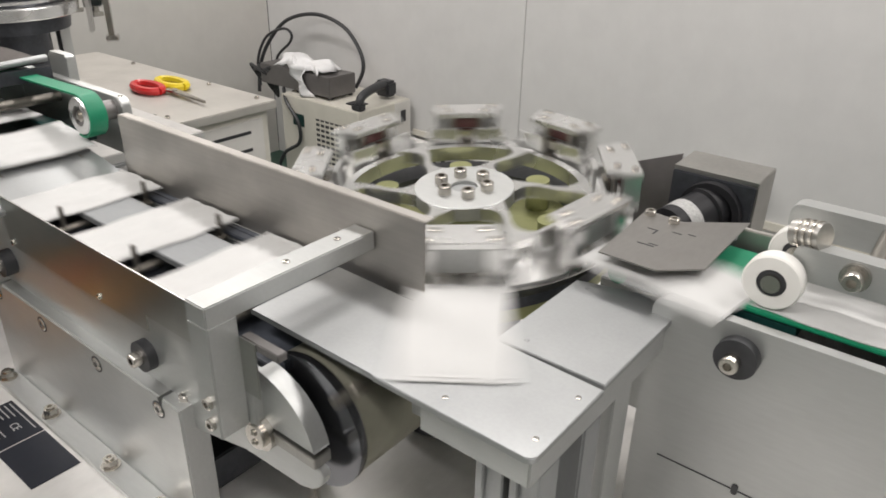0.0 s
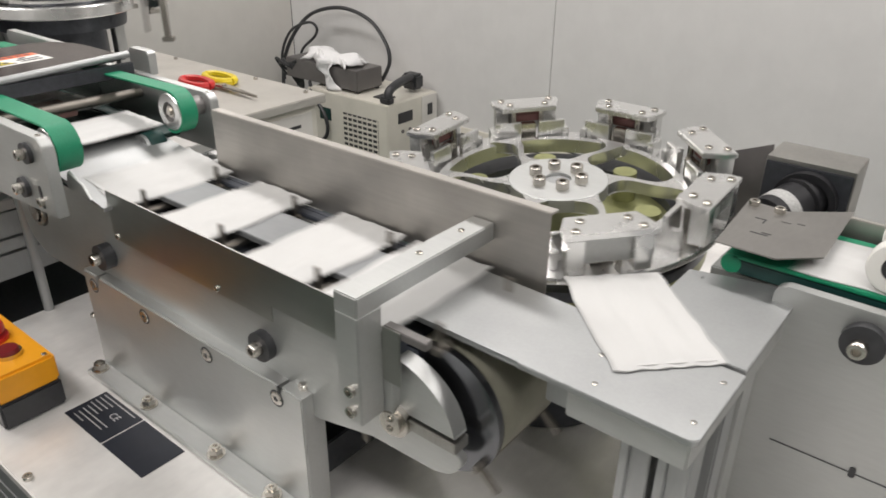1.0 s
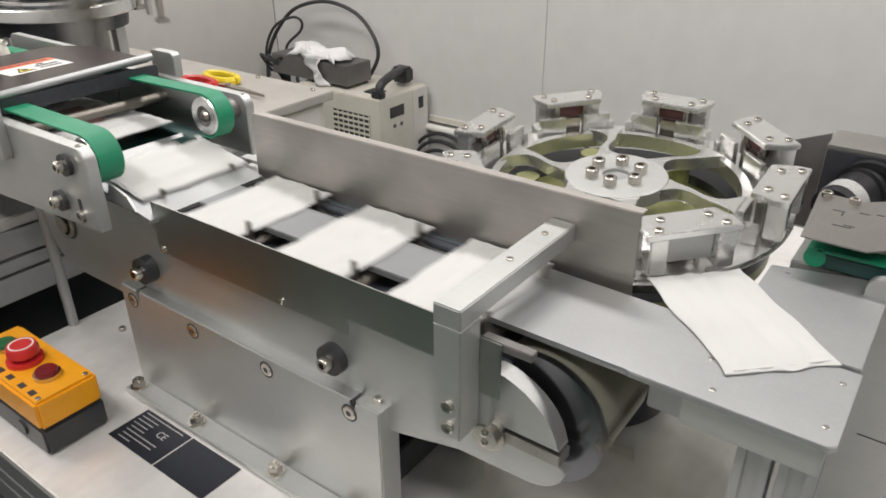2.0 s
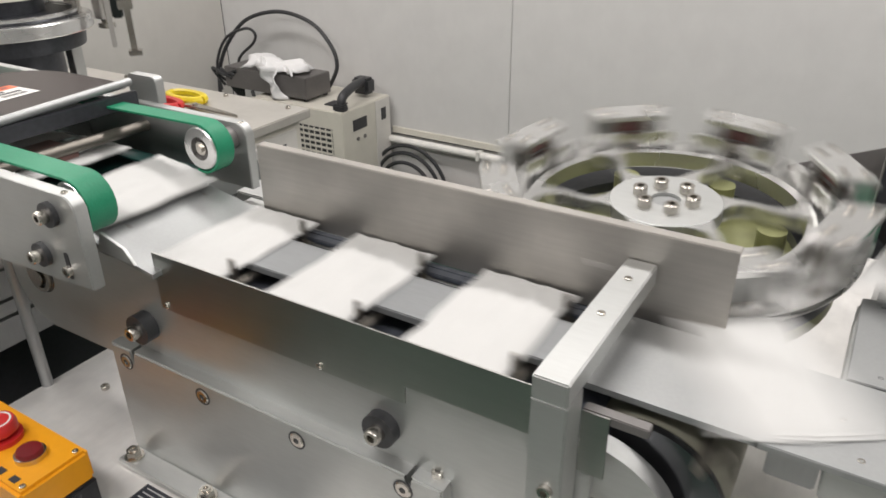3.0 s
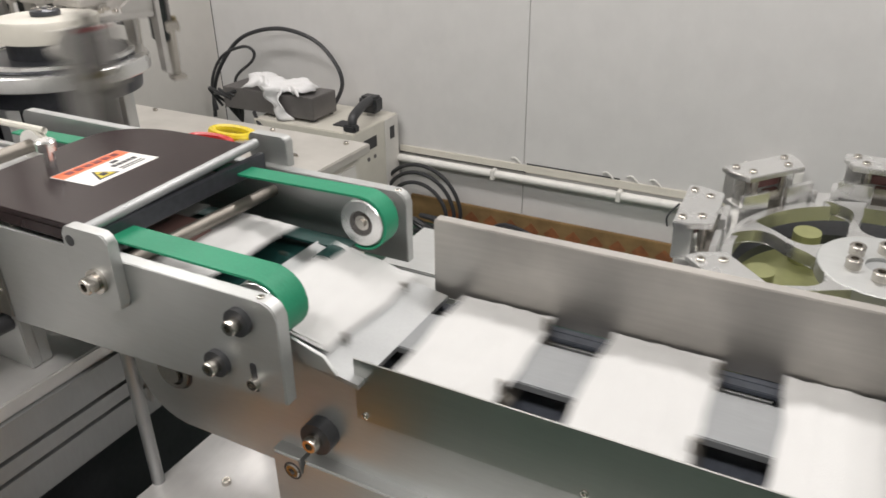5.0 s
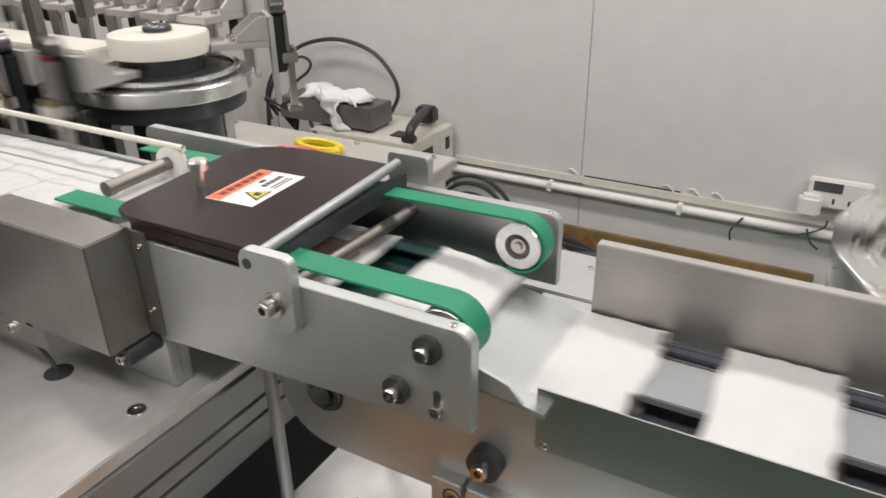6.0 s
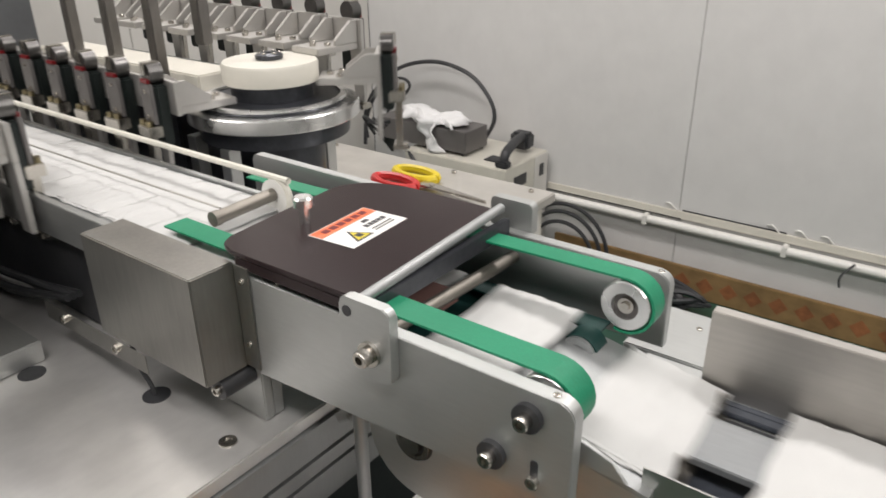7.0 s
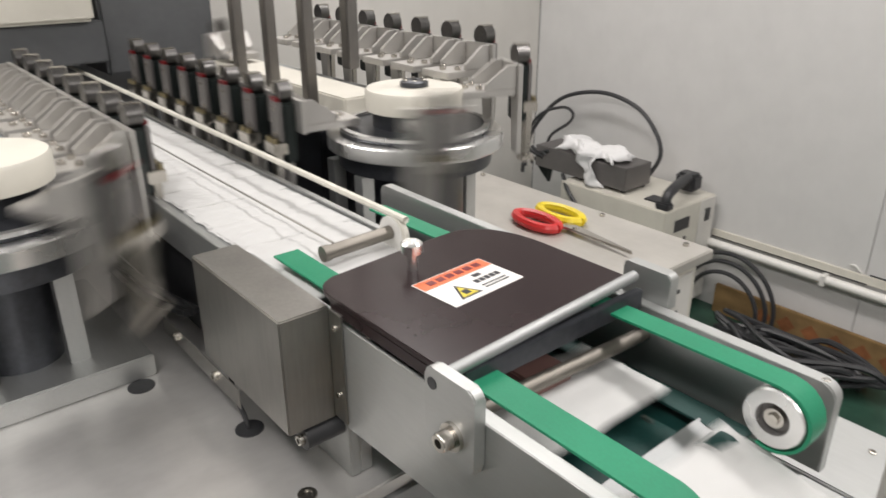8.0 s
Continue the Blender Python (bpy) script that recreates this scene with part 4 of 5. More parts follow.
def build_loop(LOOP_X, cy, side, first_angle, last_angle):
    """A transfer turret that swings carriers from the row beside the masks to the outer row; side 1: beyond the masks, -1: before them."""
    base = thing("turret_stand", "dark stand with aluminium posts under the transfer turret", "machine base")
    part("column", rod(B(), (LOOP_X, cy, 0.9355), (LOOP_X, cy, 1.111), 0.085 if side > 0 else 0.05, 40), BLACK_STEEL, base)
    if side < 0:
        part("base_block", box(B(), LOOP_X - 0.2, LOOP_X + 0.106, cy - 0.2, cy + 0.133, 0.9355, 0.966, 0.002), ALU, base)
    feet = ((-0.1, -0.1), (0.02, -0.122), (0.0, 0.122), (-0.1, 0.11)) if side > 0 else ((-0.05, -0.055), (0.05, -0.055), (0.05, 0.055), (-0.05, 0.055))
    for dx, dy in feet:
        part("post", box(B(), LOOP_X + dx - 0.012, LOOP_X + dx + 0.012, cy + dy - 0.012, cy + dy + 0.012, 0.9355, 1.111, 0.001), ALU, base)
    part("lower_disc", lathe(B(), [(0.0005, 1.112), (0.132, 1.112), (0.136, 1.141), (0.0005, 1.141)], Matrix.Translation((LOOP_X, cy, 0)), 56), BLACK_STEEL, base)
    part("long_beam", box(B(), -1.82, LOOP_X - 0.15, cy - 0.045, cy + 0.045, 1.15, 1.20, 0.003), CREAM, base)
    part("rail", box(B(), -1.82, LOOP_X - 0.15, cy - 0.125, cy - 0.063, 1.15, 1.178, 0.002), ALU_DULL, base)
    part("rail", box(B(), -1.82, LOOP_X - 0.15, cy + 0.063, cy + 0.125, 1.15, 1.178, 0.002), ALU_DULL, base)
    part("beam_foot", box(B(), -1.82, LOOP_X - 0.15, cy - 0.10, cy + 0.10, 0.9355, 1.149, 0.003), BLACK_STEEL, base)
    for k in range(4 if side > 0 else 0):
        x = LOOP_X - 0.06 - 0.142 * k
        part("guide_post", box(B(), x - 0.011, x + 0.011, cy - side * 0.085 - 0.011, cy - side * 0.085 + 0.011, 1.2705 if k == 0 else 1.18, 1.62, 0.002), GUIDE, base)
    if side > 0:
        part("guide_bridge", box(B(), -1.6, LOOP_X - 0.03, cy - side * 0.085 - 0.03, cy - side * 0.085 + 0.03, 1.621, 1.66, 0.002), GUIDE, base)
    wheel = thing("transfer_turret", "large steel turret with cream hub cap swinging carrier brackets", "machine part", LOOP_X, cy, 0)
    part("disc", lathe(B(), [(0.0005, 1.145), (0.150, 1.143), (0.152, 1.145), (0.152, 1.166), (0.150, 1.168), (0.0005, 1.168)], n=72), ALU_BRIGHT, wheel)
    part("dark_ring", lathe(B(), [(0.0005, 1.1685), (0.126, 1.1685), (0.128, 1.173), (0.09, 1.176), (0.0005, 1.176)], n=64), BLACK_STEEL, wheel)
    part("bright_ring", lathe(B(), [(0.119, 1.1762), (0.129, 1.1735), (0.129, 1.179), (0.119, 1.179)], n=64), ALU_BRIGHT, wheel)
    part("hub_cap", lathe(B(), [(0.0005, 1.2035), (0.083, 1.2035), (0.084, 1.233), (0.081, 1.238), (0.0005, 1.240)], n=56), CREAM, wheel)
    part("hub_spacer", lathe(B(), [(0.0005, 1.1762), (0.072, 1.1762), (0.072, 1.203), (0.0005, 1.203)], n=48), BLACK_STEEL, wheel)
    part("hub_nut", lathe(B(), [(0.006, 1.2405), (0.024, 1.2405), (0.024, 1.247), (0.019, 1.250), (0.006, 1.250)], n=30), BLACK_STEEL, wheel)
    for k in range(6):
        a = radians(60 * k)
        screw(wheel, 0.017 * math.cos(a), 0.017 * math.sin(a), 1.250, False, SMALL_SCREW)

    def on_wheel(a):
        lift = LOW - LOW * (side * a - first_angle) / (last_angle - first_angle)
        return (LOOP_X + LOOP_R * math.cos(radians(a)), cy + LOOP_R * math.sin(radians(a)), a, lift)
    start, done = on_wheel(side * first_angle), on_wheel(side * last_angle)

    def at(s):
        """The pose at s steps round: a row, a half turn on the turret, a row, a half turn out of sight."""
        s %= 2 * SLOTS + 2
        def slot(i):
            if i <= SLOTS - 1:
                return (start[0] - CARRIER_GAP * (SLOTS - i), cy - side * LOOP_R, -90 * side, LOW)
            return (done[0] - 0.115 - CARRIER_GAP * (i - SLOTS - 2), cy + side * (LOOP_R - 0.012), 90 * side, HIGH)
        i = math.floor(s)
        u = s - i
        if i == SLOTS:
            return on_wheel(side * (first_angle + (last_angle - first_angle) * u))
        if i == 2 * SLOTS + 1:
            p, q = slot(i), (*slot(0)[:2], 270 * side, LOW)
            return tuple(m + (n - m) * u for m, n in zip(p, q))
        p = done if i == SLOTS + 1 else slot(i)
        q = start if i == SLOTS - 1 else slot(i + 1)
        return tuple(m + (n - m) * u for m, n in zip(p, q))

    first = thing("ear_loop_carrier", "aluminium carrier bracket with dark clamp jaw and knob", "clamp", 0, 0, 0, "ear loop carriers")
    part("plate", box(B(), -0.100, 0.0, -0.036, 0.036, 1.2, 1.212, 0.0015), ALU_LIGHT, first)
    for y in (-0.036, 0.029):
        part("gusset", slab(B(), [(-0.056, 1.2125), (0.0, 1.2125), (0.0, 1.252), (-0.016, 1.252), (-0.056, 1.222)], y, y + 0.007, "y", 0.0008), ALU_LIGHT, first)
    part("back_plate", box(B(), 0.0005, 0.009, -0.044, 0.044, 1.2, 1.253, 0.001), ALU_LIGHT, first)
    part("leg", slab(B(), [(-0.044, 1.10), (-0.020, 1.10), (-0.012, 1.1995), (-0.044, 1.1995)], 0.0005, 0.009, "x", 0.001), ALU_LIGHT, first)
    part("jaw", box(B(), 0.0095, 0.030, -0.018, 0.022, 1.15, 1.248, 0.003), JAW, first, "dark green clamp jaw")
    part("slab", box(B(), 0.0305, 0.037, -0.018, 0.018, 1.186, 1.25, 0.001), GREY_BOX, first)
    part("block", box(B(), 0.022, 0.050, -0.021, 0.021, 1.166, 1.1845, 0.0015), CHROME, first, "steel block")
    part("tongue", slab(B(), [(-0.012, 1.1655), (-0.008, 1.085), (0.008, 1.085), (0.012, 1.1655)], 0.032, 0.044, "x", 0.001), CHROME, first, "tapered steel tongue")
    for y in (-0.011, 0.011):
        part("cap", rod(B(), (0.044, y, 1.1848), (0.044, y, 1.193), 0.0055, 12), BRASS, first)
    part("foot", box(B(), 0.026, 0.052, -0.012, 0.012, 1.074, 1.0845, 0.001), CHROME, first)
    part("knob", rod(B(), (0.0095, 0.0, 1.264), (0.032, 0.0, 1.264), 0.0175, 20), KNOB, first, "dark knurled knob")
    part("clip", box(box(B(), 0.010, 0.036, -0.007, 0.007, 1.280, 1.2825, 0.0006), 0.034, 0.0365, -0.007, 0.007, 1.262, 1.2795, 0.0006), CHROME, first, "bright steel clip")
    part("pad", box(B(), 0.0302, 0.0375, -0.012, 0.012, 1.2505, 1.2565, 0.0004), DARK_RED, first)
    for z in (1.198, 1.238):
        screw(first, 0.037, 0.0, z, False, SMALL_SCREW).rotation_euler = (0, radians(90), 0)
    for x, y in ((-0.08, 0.0), (-0.062, 0.02), (-0.062, -0.02)):
        screw(first, x, y, 1.212, False, SCREW)
    made = [first] + [copy_thing(first, Matrix()) for _ in range(2 * SLOTS + 1)]
    return wheel, made, at, side * (last_angle - first_angle)


ALU_LIGHT = surface("matt_aluminium", (0.58, 0.565, 0.54), 0.38, 0.7, 200, 0.05, (1, 1, 1), 0.02, 0.1)
GUIDE = surface("dark_guide_steel", (0.28, 0.265, 0.25), 0.36, 1.0, 240, 0.12, (1, 1, 0.1), 0.04, 0.2)
JAW = surface("dark_green_steel", (0.016, 0.022, 0.021), 0.35, 0.3, 120, 0.3)
BRASS = surface("brass", (0.36, 0.31, 0.19), 0.3, 1.0)
KNOB = surface("knurled_steel", (0.16, 0.155, 0.15), 0.3, 0.9, 300, 0.4)
build_upper()
LOOPS["far"] = build_loop(-1.088, 0.392, 1, -100, 47)
LOOPS["near"] = build_loop(-1.09, -0.26, -1, -90, 84)


# ---- cabinet with scissors ----
CAB_TOP = surface("brushed_cabinet_top", (0.56, 0.54, 0.50), 0.42, 0.5, 200, 0.06, (0.2, 1, 1), 0.03, 0.15)


def build_cabinet():
    cab = thing("control_cabinet", "light grey metal cabinet with vent slots and flat top", "cabinet")
    part("body", box(B(), -1.62, -0.785, 0.575, 0.85, 0.0, 0.892, 0.003), CREAM, cab)
    part("top", box(B(), -1.65, -0.765, 0.555, 0.868, 0.893, 0.915, 0.0025), CAB_TOP, cab)
    part("end_panel", box(B(), -0.7845, -0.780, 0.60, 0.83, 0.45, 0.875, 0.0015), WHITE_PAINT, cab)
    for k in range(5):
        z = 0.84 - 0.045 * k
        part("vent_slot", box(B(), -0.7802, -0.779, 0.635, 0.79, z, z + 0.008, 0), BLACK, cab)
    for x, y in ((-0.82, 0.59), (-0.85, 0.575), (-0.81, 0.84), (-1.02, 0.845), (-1.4, 0.845)):
        screw(cab, x, y, 0.915, False, SCREW)

    sc = thing("scissors", "pair of scissors with red and yellow grips lying on the cabinet", "scissors", -0.995, 0.722, 0.9225)
    sc.rotation_euler = (0, 0, radians(-4))
    def grip(name, cy, mat, tilt):
        n, pts = 14, []
        for k in range(n + 1):
            a = 2 * math.pi * k / n
            pts.append(Matrix.Rotation(radians(tilt), 3, "Z") @ Vector((-0.075 + 0.058 * math.cos(a), cy + 0.027 * math.sin(a), 0.004)))
        part(name, hose(B(), pts, 0.0105, 8, 3), mat, sc)
    grip("red_grip", -0.032, RED, 0)
    grip("yellow_grip", 0.036, SC_YELLOW, 0)
    part("blade", slab(B(), [(-0.025, -0.012), (0.0, -0.012), (0.155, -0.004), (0.155, 0.0), (0.0, 0.012), (-0.025, 0.016)], 0.0, 0.003, "z", 0.0004), CHROME, sc)
    part("blade", slab(B(), [(-0.025, 0.014), (0.0, 0.012), (0.152, 0.001), (0.15, -0.003), (0.0, -0.010), (-0.025, -0.02)], 0.0032, 0.006, "z", 0.0004), CHROME, sc)
    part("pivot", rod(B(), (0.005, 0, 0.006), (0.005, 0, 0.009), 0.006, 16), CHROME, sc)


build_cabinet()


# ---- things along the back wall ----
PRINT = surface("faded_orange_print", (0.31, 0.12, 0.045), 0.75, 0.0, 40, 0.4, (1, 1, 1), 0.05, 0.5)


def build_back():
    chill = thing("chiller", "cream chiller unit with vent grille and small display", "chiller")
    x0, x1, y0, y1, z0, z1 = -2.10, -1.57, 1.955, 2.305, 0.04, 0.50
    part("body", box(B(), x0, x1, y0, y1, z0, z1, 0.004), CREAM, chill)
    part("side_panel", box(B(), x1, x1 + 0.004, y0 + 0.235, y1 - 0.004, z0 + 0.01, z1 - 0.004, 0.001), WHITE_PAINT, chill)
    part("display", box(B(), x1, x1 + 0.003, y0 + 0.07, y0 + 0.17, 0.40, 0.45, 0.001), BLACK, chill)
    part("switch", box(B(), x1 + 0.004, x1 + 0.007, y1 - 0.075, y1 - 0.04, 0.40, 0.455, 0.001), BLACK, chill)
    for k in range(2):
        part("button", rod(B(), (x1, y0 + 0.10 + 0.05 * k, 0.36), (x1 + 0.004, y0 + 0.10 + 0.05 * k, 0.36), 0.009, 14), GREY_BOX, chill)
    part("grille_back", box(B(), -1.86, -1.63, y0 - 0.001, y0 + 0.001, 0.12, 0.42, 0), BLACK, chill)
    for k in range(12):
        part("grille_bar", box(B(), -1.86, -1.63, y0 - 0.004, y0 - 0.001, 0.125 + 0.025 * k, 0.136 + 0.025 * k, 0.001), CREAM, chill)
    for k in range(8):
        part("grille_bar", box(B(), -1.86 + 0.032 * k, -1.854 + 0.032 * k, y0 - 0.005, y0 - 0.002, 0.12, 0.42, 0.001), CREAM, chill)
    part("badge", box(B(), -2.02, -1.94, y0 - 0.002, y0, 0.36, 0.42, 0.001), GREEN_DARK, chill)
    for x in (x0 + 0.06, x1 - 0.06):
        for y in (y0 + 0.05, y1 - 0.05):
            part("foot", rod(B(), (x, y, 0), (x, y, z0), 0.02, 16), BLACK, chill)
    part("filler_cap", box(B(), -1.72, -1.64, 2.02, 2.09, 0.50, 0.506, 0.002), BLACK, chill)

    tray = thing("metal_tray_box", "grey folded metal box standing on the chiller", "box")
    part("shell", box(B(), -2.30, -1.80, 2.0, 2.17, 0.515, 0.61, 0.003), GREY_BOX, tray)
    for x in (-2.05, -1.83):
        part("foot", rod(B(), (x, 2.03, 0.5), (x, 2.03, 0.515), 0.012, 12), BLACK, tray)
        part("foot", rod(B(), (x, 2.16, 0.5), (x, 2.16, 0.515), 0.012, 12), BLACK, tray)

    rag = B()
    n, m = 22, 12
    grid = []
    for i in range(n + 1):
        row = []
        for j in range(m + 1):
            u, v = i / n, j / m
            x = -2.18 + 0.33 * u + 0.02 * math.sin(9 * v + 3 * u)
            y = 1.99 + 0.17 * v + 0.015 * math.sin(11 * u)
            h = 0.618 + 0.06 * math.sin(math.pi * v) ** 0.6 * math.sin(math.pi * min(1, u * 0.9 + 0.1)) ** 0.5 * (0.75 + 0.25 * math.sin(6 * u + 3 * v)) + 0.03 * abs(noise.noise(Vector((6 * u, 4 * v, 0.3))))
            row.append(rag.verts.new((x, y, h)))
        grid.append(row)
    for i in range(n):
        for j in range(m):
            rag.faces.new((grid[i][j], grid[i + 1][j], grid[i + 1][j + 1], grid[i][j + 1]))
    drop = []
    for i in range(7):
        row = []
        for j in range(12):
            u, v = i / 6, j / 11
            x = -2.005 + 0.095 * (u - 0.5) * (1 - 0.25 * math.sin(3 * v)) + 0.05 * v + 0.008 * math.sin(14 * v)
            y = 1.995 - 0.012 - 0.018 * math.sin(5 * u + 6 * v)
            row.append(rag.verts.new((x, y, 0.645 - 0.14 * v)))
        drop.append(row)
    for i in range(6):
        for j in range(11):
            rag.faces.new((drop[i][j], drop[i + 1][j], drop[i + 1][j + 1], drop[i][j + 1]))
    cloth = single("cloth", rag, CLOTH, "crumpled white cloth hanging over the metal box", "cloth")
    thick = cloth.modifiers.new("thickness", "SOLIDIFY")
    thick.thickness = 0.004

    gun = thing("handheld_scanner", "black handheld scanner lying on the chiller", "scanner")
    part("handle", hose(B(), [(-1.60, 1.99, 0.515), (-1.60, 2.0, 0.55), (-1.605, 2.04, 0.568), (-1.63, 2.14, 0.575), (-1.645, 2.22, 0.572)], 0.020, 12, 5), BLACK, gun)
    part("head", box(B(), -1.70, -1.61, 2.19, 2.26, 0.515, 0.588, 0.012), BLACK, gun)
    part("foot", box(B(), -1.63, -1.57, 1.965, 2.005, 0.5, 0.53, 0.006), BLACK, gun)

    loops = thing("cable", "black cable rising in a wide loop behind the box", "cable")
    part("large_loop", hose(B(), [(-2.52, 2.15, 0.40), (-2.52, 2.17, 0.53), (-2.47, 2.2, 0.66), (-2.36, 2.24, 0.78), (-2.15, 2.25, 0.832), (-1.957, 2.25, 0.797), (-1.84, 2.24, 0.705), (-1.805, 2.23, 0.616), (-1.85, 2.22, 0.52)], 0.0095, 8, 8), BLACK, loops)
    part("small_loop", hose(B(), [(-2.49, 2.14, 0.44), (-2.507, 2.15, 0.572), (-2.423, 2.15, 0.70), (-2.287, 2.15, 0.758), (-2.225, 2.15, 0.743), (-2.251, 2.16, 0.693), (-2.368, 2.17, 0.606), (-2.40, 2.18, 0.5)], 0.007, 8, 8), BLACK, loops)
    for k in range(5):
        r = random.Random(k)
        part("tangle", hose(B(), [(-2.36 + 0.03 * k, 2.05 + 0.02 * k, 0.50), (-2.40 + 0.03 * k, 2.02, 0.56 + 0.03 * r.random()), (-2.30 + 0.02 * k, 2.0, 0.60 - 0.04 * r.random()), (-2.25 - 0.02 * k, 2.05, 0.52), (-2.3, 2.1, 0.42)], 0.007, 8, 6), BLACK, loops)
    part("hanging_lead", hose(B(), [(-2.13, 2.0, 0.51), (-2.05, 1.945, 0.47), (-1.96, 1.935, 0.38), (-1.97, 1.94, 0.28), (-2.08, 1.93, 0.2), (-2.18, 1.93, 0.02)], 0.009, 8, 6), BLACK, loops)

    cords = thing("floor_cable", "black cables looped at the wall beside the chiller", "cable")
    for k, (r, dz) in enumerate(((0.15, 0.0), (0.18, 0.01), (0.205, 0.015))):
        pts = [(-1.42 + r * math.cos(radians(a)), 2.2 + 0.015 * k, 0.07 + dz + 1.05 * r * math.sin(radians(a))) for a in range(-10, 191, 20)]
        part("loop", hose(B(), pts, 0.009, 8, 4), BLACK, cords)
    heap = B()
    rnd = random.Random(9)
    pts = [(-1.08 + 0.36 * math.cos(0.9 * k) * (0.4 + 0.6 * rnd.random()), 2.1 + 0.13 * math.sin(0.9 * k) * (0.4 + 0.6 * rnd.random()), 0.02 + 0.11 * rnd.random()) for k in range(70)]
    hose(heap, pts, 0.011, 6, 6)
    single("coiled_cable", heap, BLACK, "tangled black cable lying in a heap on the floor", "cable")

    pipe = thing("wall_conduit", "cream plastic conduit and skirting strip along the wall", "conduit")
    part("strip", box(B(), -1.57, 3.1, YB - 0.012, YB - 0.0005, 0.314, 0.346, 0.002), CREAM, pipe)
    part("dark_edge", box(B(), -1.57, -0.95, YB - 0.0135, YB - 0.0125, 0.3135, 0.318, 0), BLACK, pipe)
    part("dark_edge", box(B(), -0.95, -0.55, YB - 0.004, YB - 0.0005, 0.347, 0.352, 0), BLACK, pipe)
    part("pipe", hose(B(), [(-1.57, YB - 0.03, 0.292), (-0.7, YB - 0.03, 0.290), (0.2, YB - 0.03, 0.290), (3.0, YB - 0.03, 0.290)], 0.018, 12, 4), WHITE_PLASTIC, pipe)
    for x in (-1.1, -0.55, 0.05, 0.6):
        part("clip", box(B(), x, x + 0.02, YB - 0.05, YB - 0.001, 0.268, 0.312, 0.003), WHITE_PLASTIC, pipe)
    part("cable_tie", hose(B(), [(-0.30, YB - 0.05, 0.31), (-0.335, YB - 0.07, 0.26), (-0.33, YB - 0.08, 0.22)], 0.004, 6), BLACK, pipe)
    part("cable_tie", hose(B(), [(-0.08, YB - 0.05, 0.31), (-0.06, YB - 0.07, 0.27), (-0.03, YB - 0.08, 0.25)], 0.004, 6), BLACK, pipe)

    part("lead", hose(B(), [(-0.18, YB - 0.052, 0.274), (-0.10, YB - 0.054, 0.285), (-0.03, YB - 0.06, 0.325), (-0.02, YB - 0.07, 0.36)], 0.0035, 6), BLACK, pipe, "thin black lead")
    for x in (-1.02, -0.62, -0.52, -0.43, -0.12):
        part("sealant", hose(B(), [(x, YB - 0.004, 0.366), (x + 0.02, YB - 0.012, 0.372), (x + 0.045, YB - 0.005, 0.345)], 0.004, 6, 4), WHITE_PLASTIC, pipe, "loose curl of white sealant")
    sock = thing("power_socket", "white multi-way power socket with plugs fixed on the wall", "socket")
    part("housing", box(B(), -0.105, 0.10, YB - 0.052, YB - 0.013, 0.40, 0.505, 0.006), WHITE_PLASTIC, sock)
    part("top_strip", box(B(), -0.088, 0.006, YB - 0.0545, YB - 0.0525, 0.462, 0.498, 0.001), surface("slate_switch_strip", (0.08, 0.08, 0.095), 0.4), sock)
    part("plug", box(B(), -0.125, -0.05, YB - 0.11, YB - 0.053, 0.375, 0.455, 0.012), WHITE_PLASTIC, sock)
    for x in (-0.02, 0.03, 0.08):
        part("pin_hole", box(B(), x, x + 0.007, YB - 0.0535, YB - 0.052, 0.42, 0.44, 0), BLACK, sock)

    for n, (a, b) in enumerate(((-1.5, -0.02), (0.02, 1.6))):
        board = single("cardboard_sheet", box(B(), a, b, YB - 0.05, YB - 0.03, 0.001, 0.128 - 0.03 * n, 0.003), CARD, "brown cardboard strip leaning along the foot of the wall", "cardboard")
        for k in range(14 if n == 0 else 0):
            mark = box(B(), -0.026, 0.026, -0.0008, 0.0008, -0.026, 0.026, 0)
            ob = part("printed_diamond", mark, PRINT, board)
            ob.matrix_basis = pose(-1.28 + 0.095 * k, YB - 0.0505, 0.066, 0, 45, 0)


build_back()


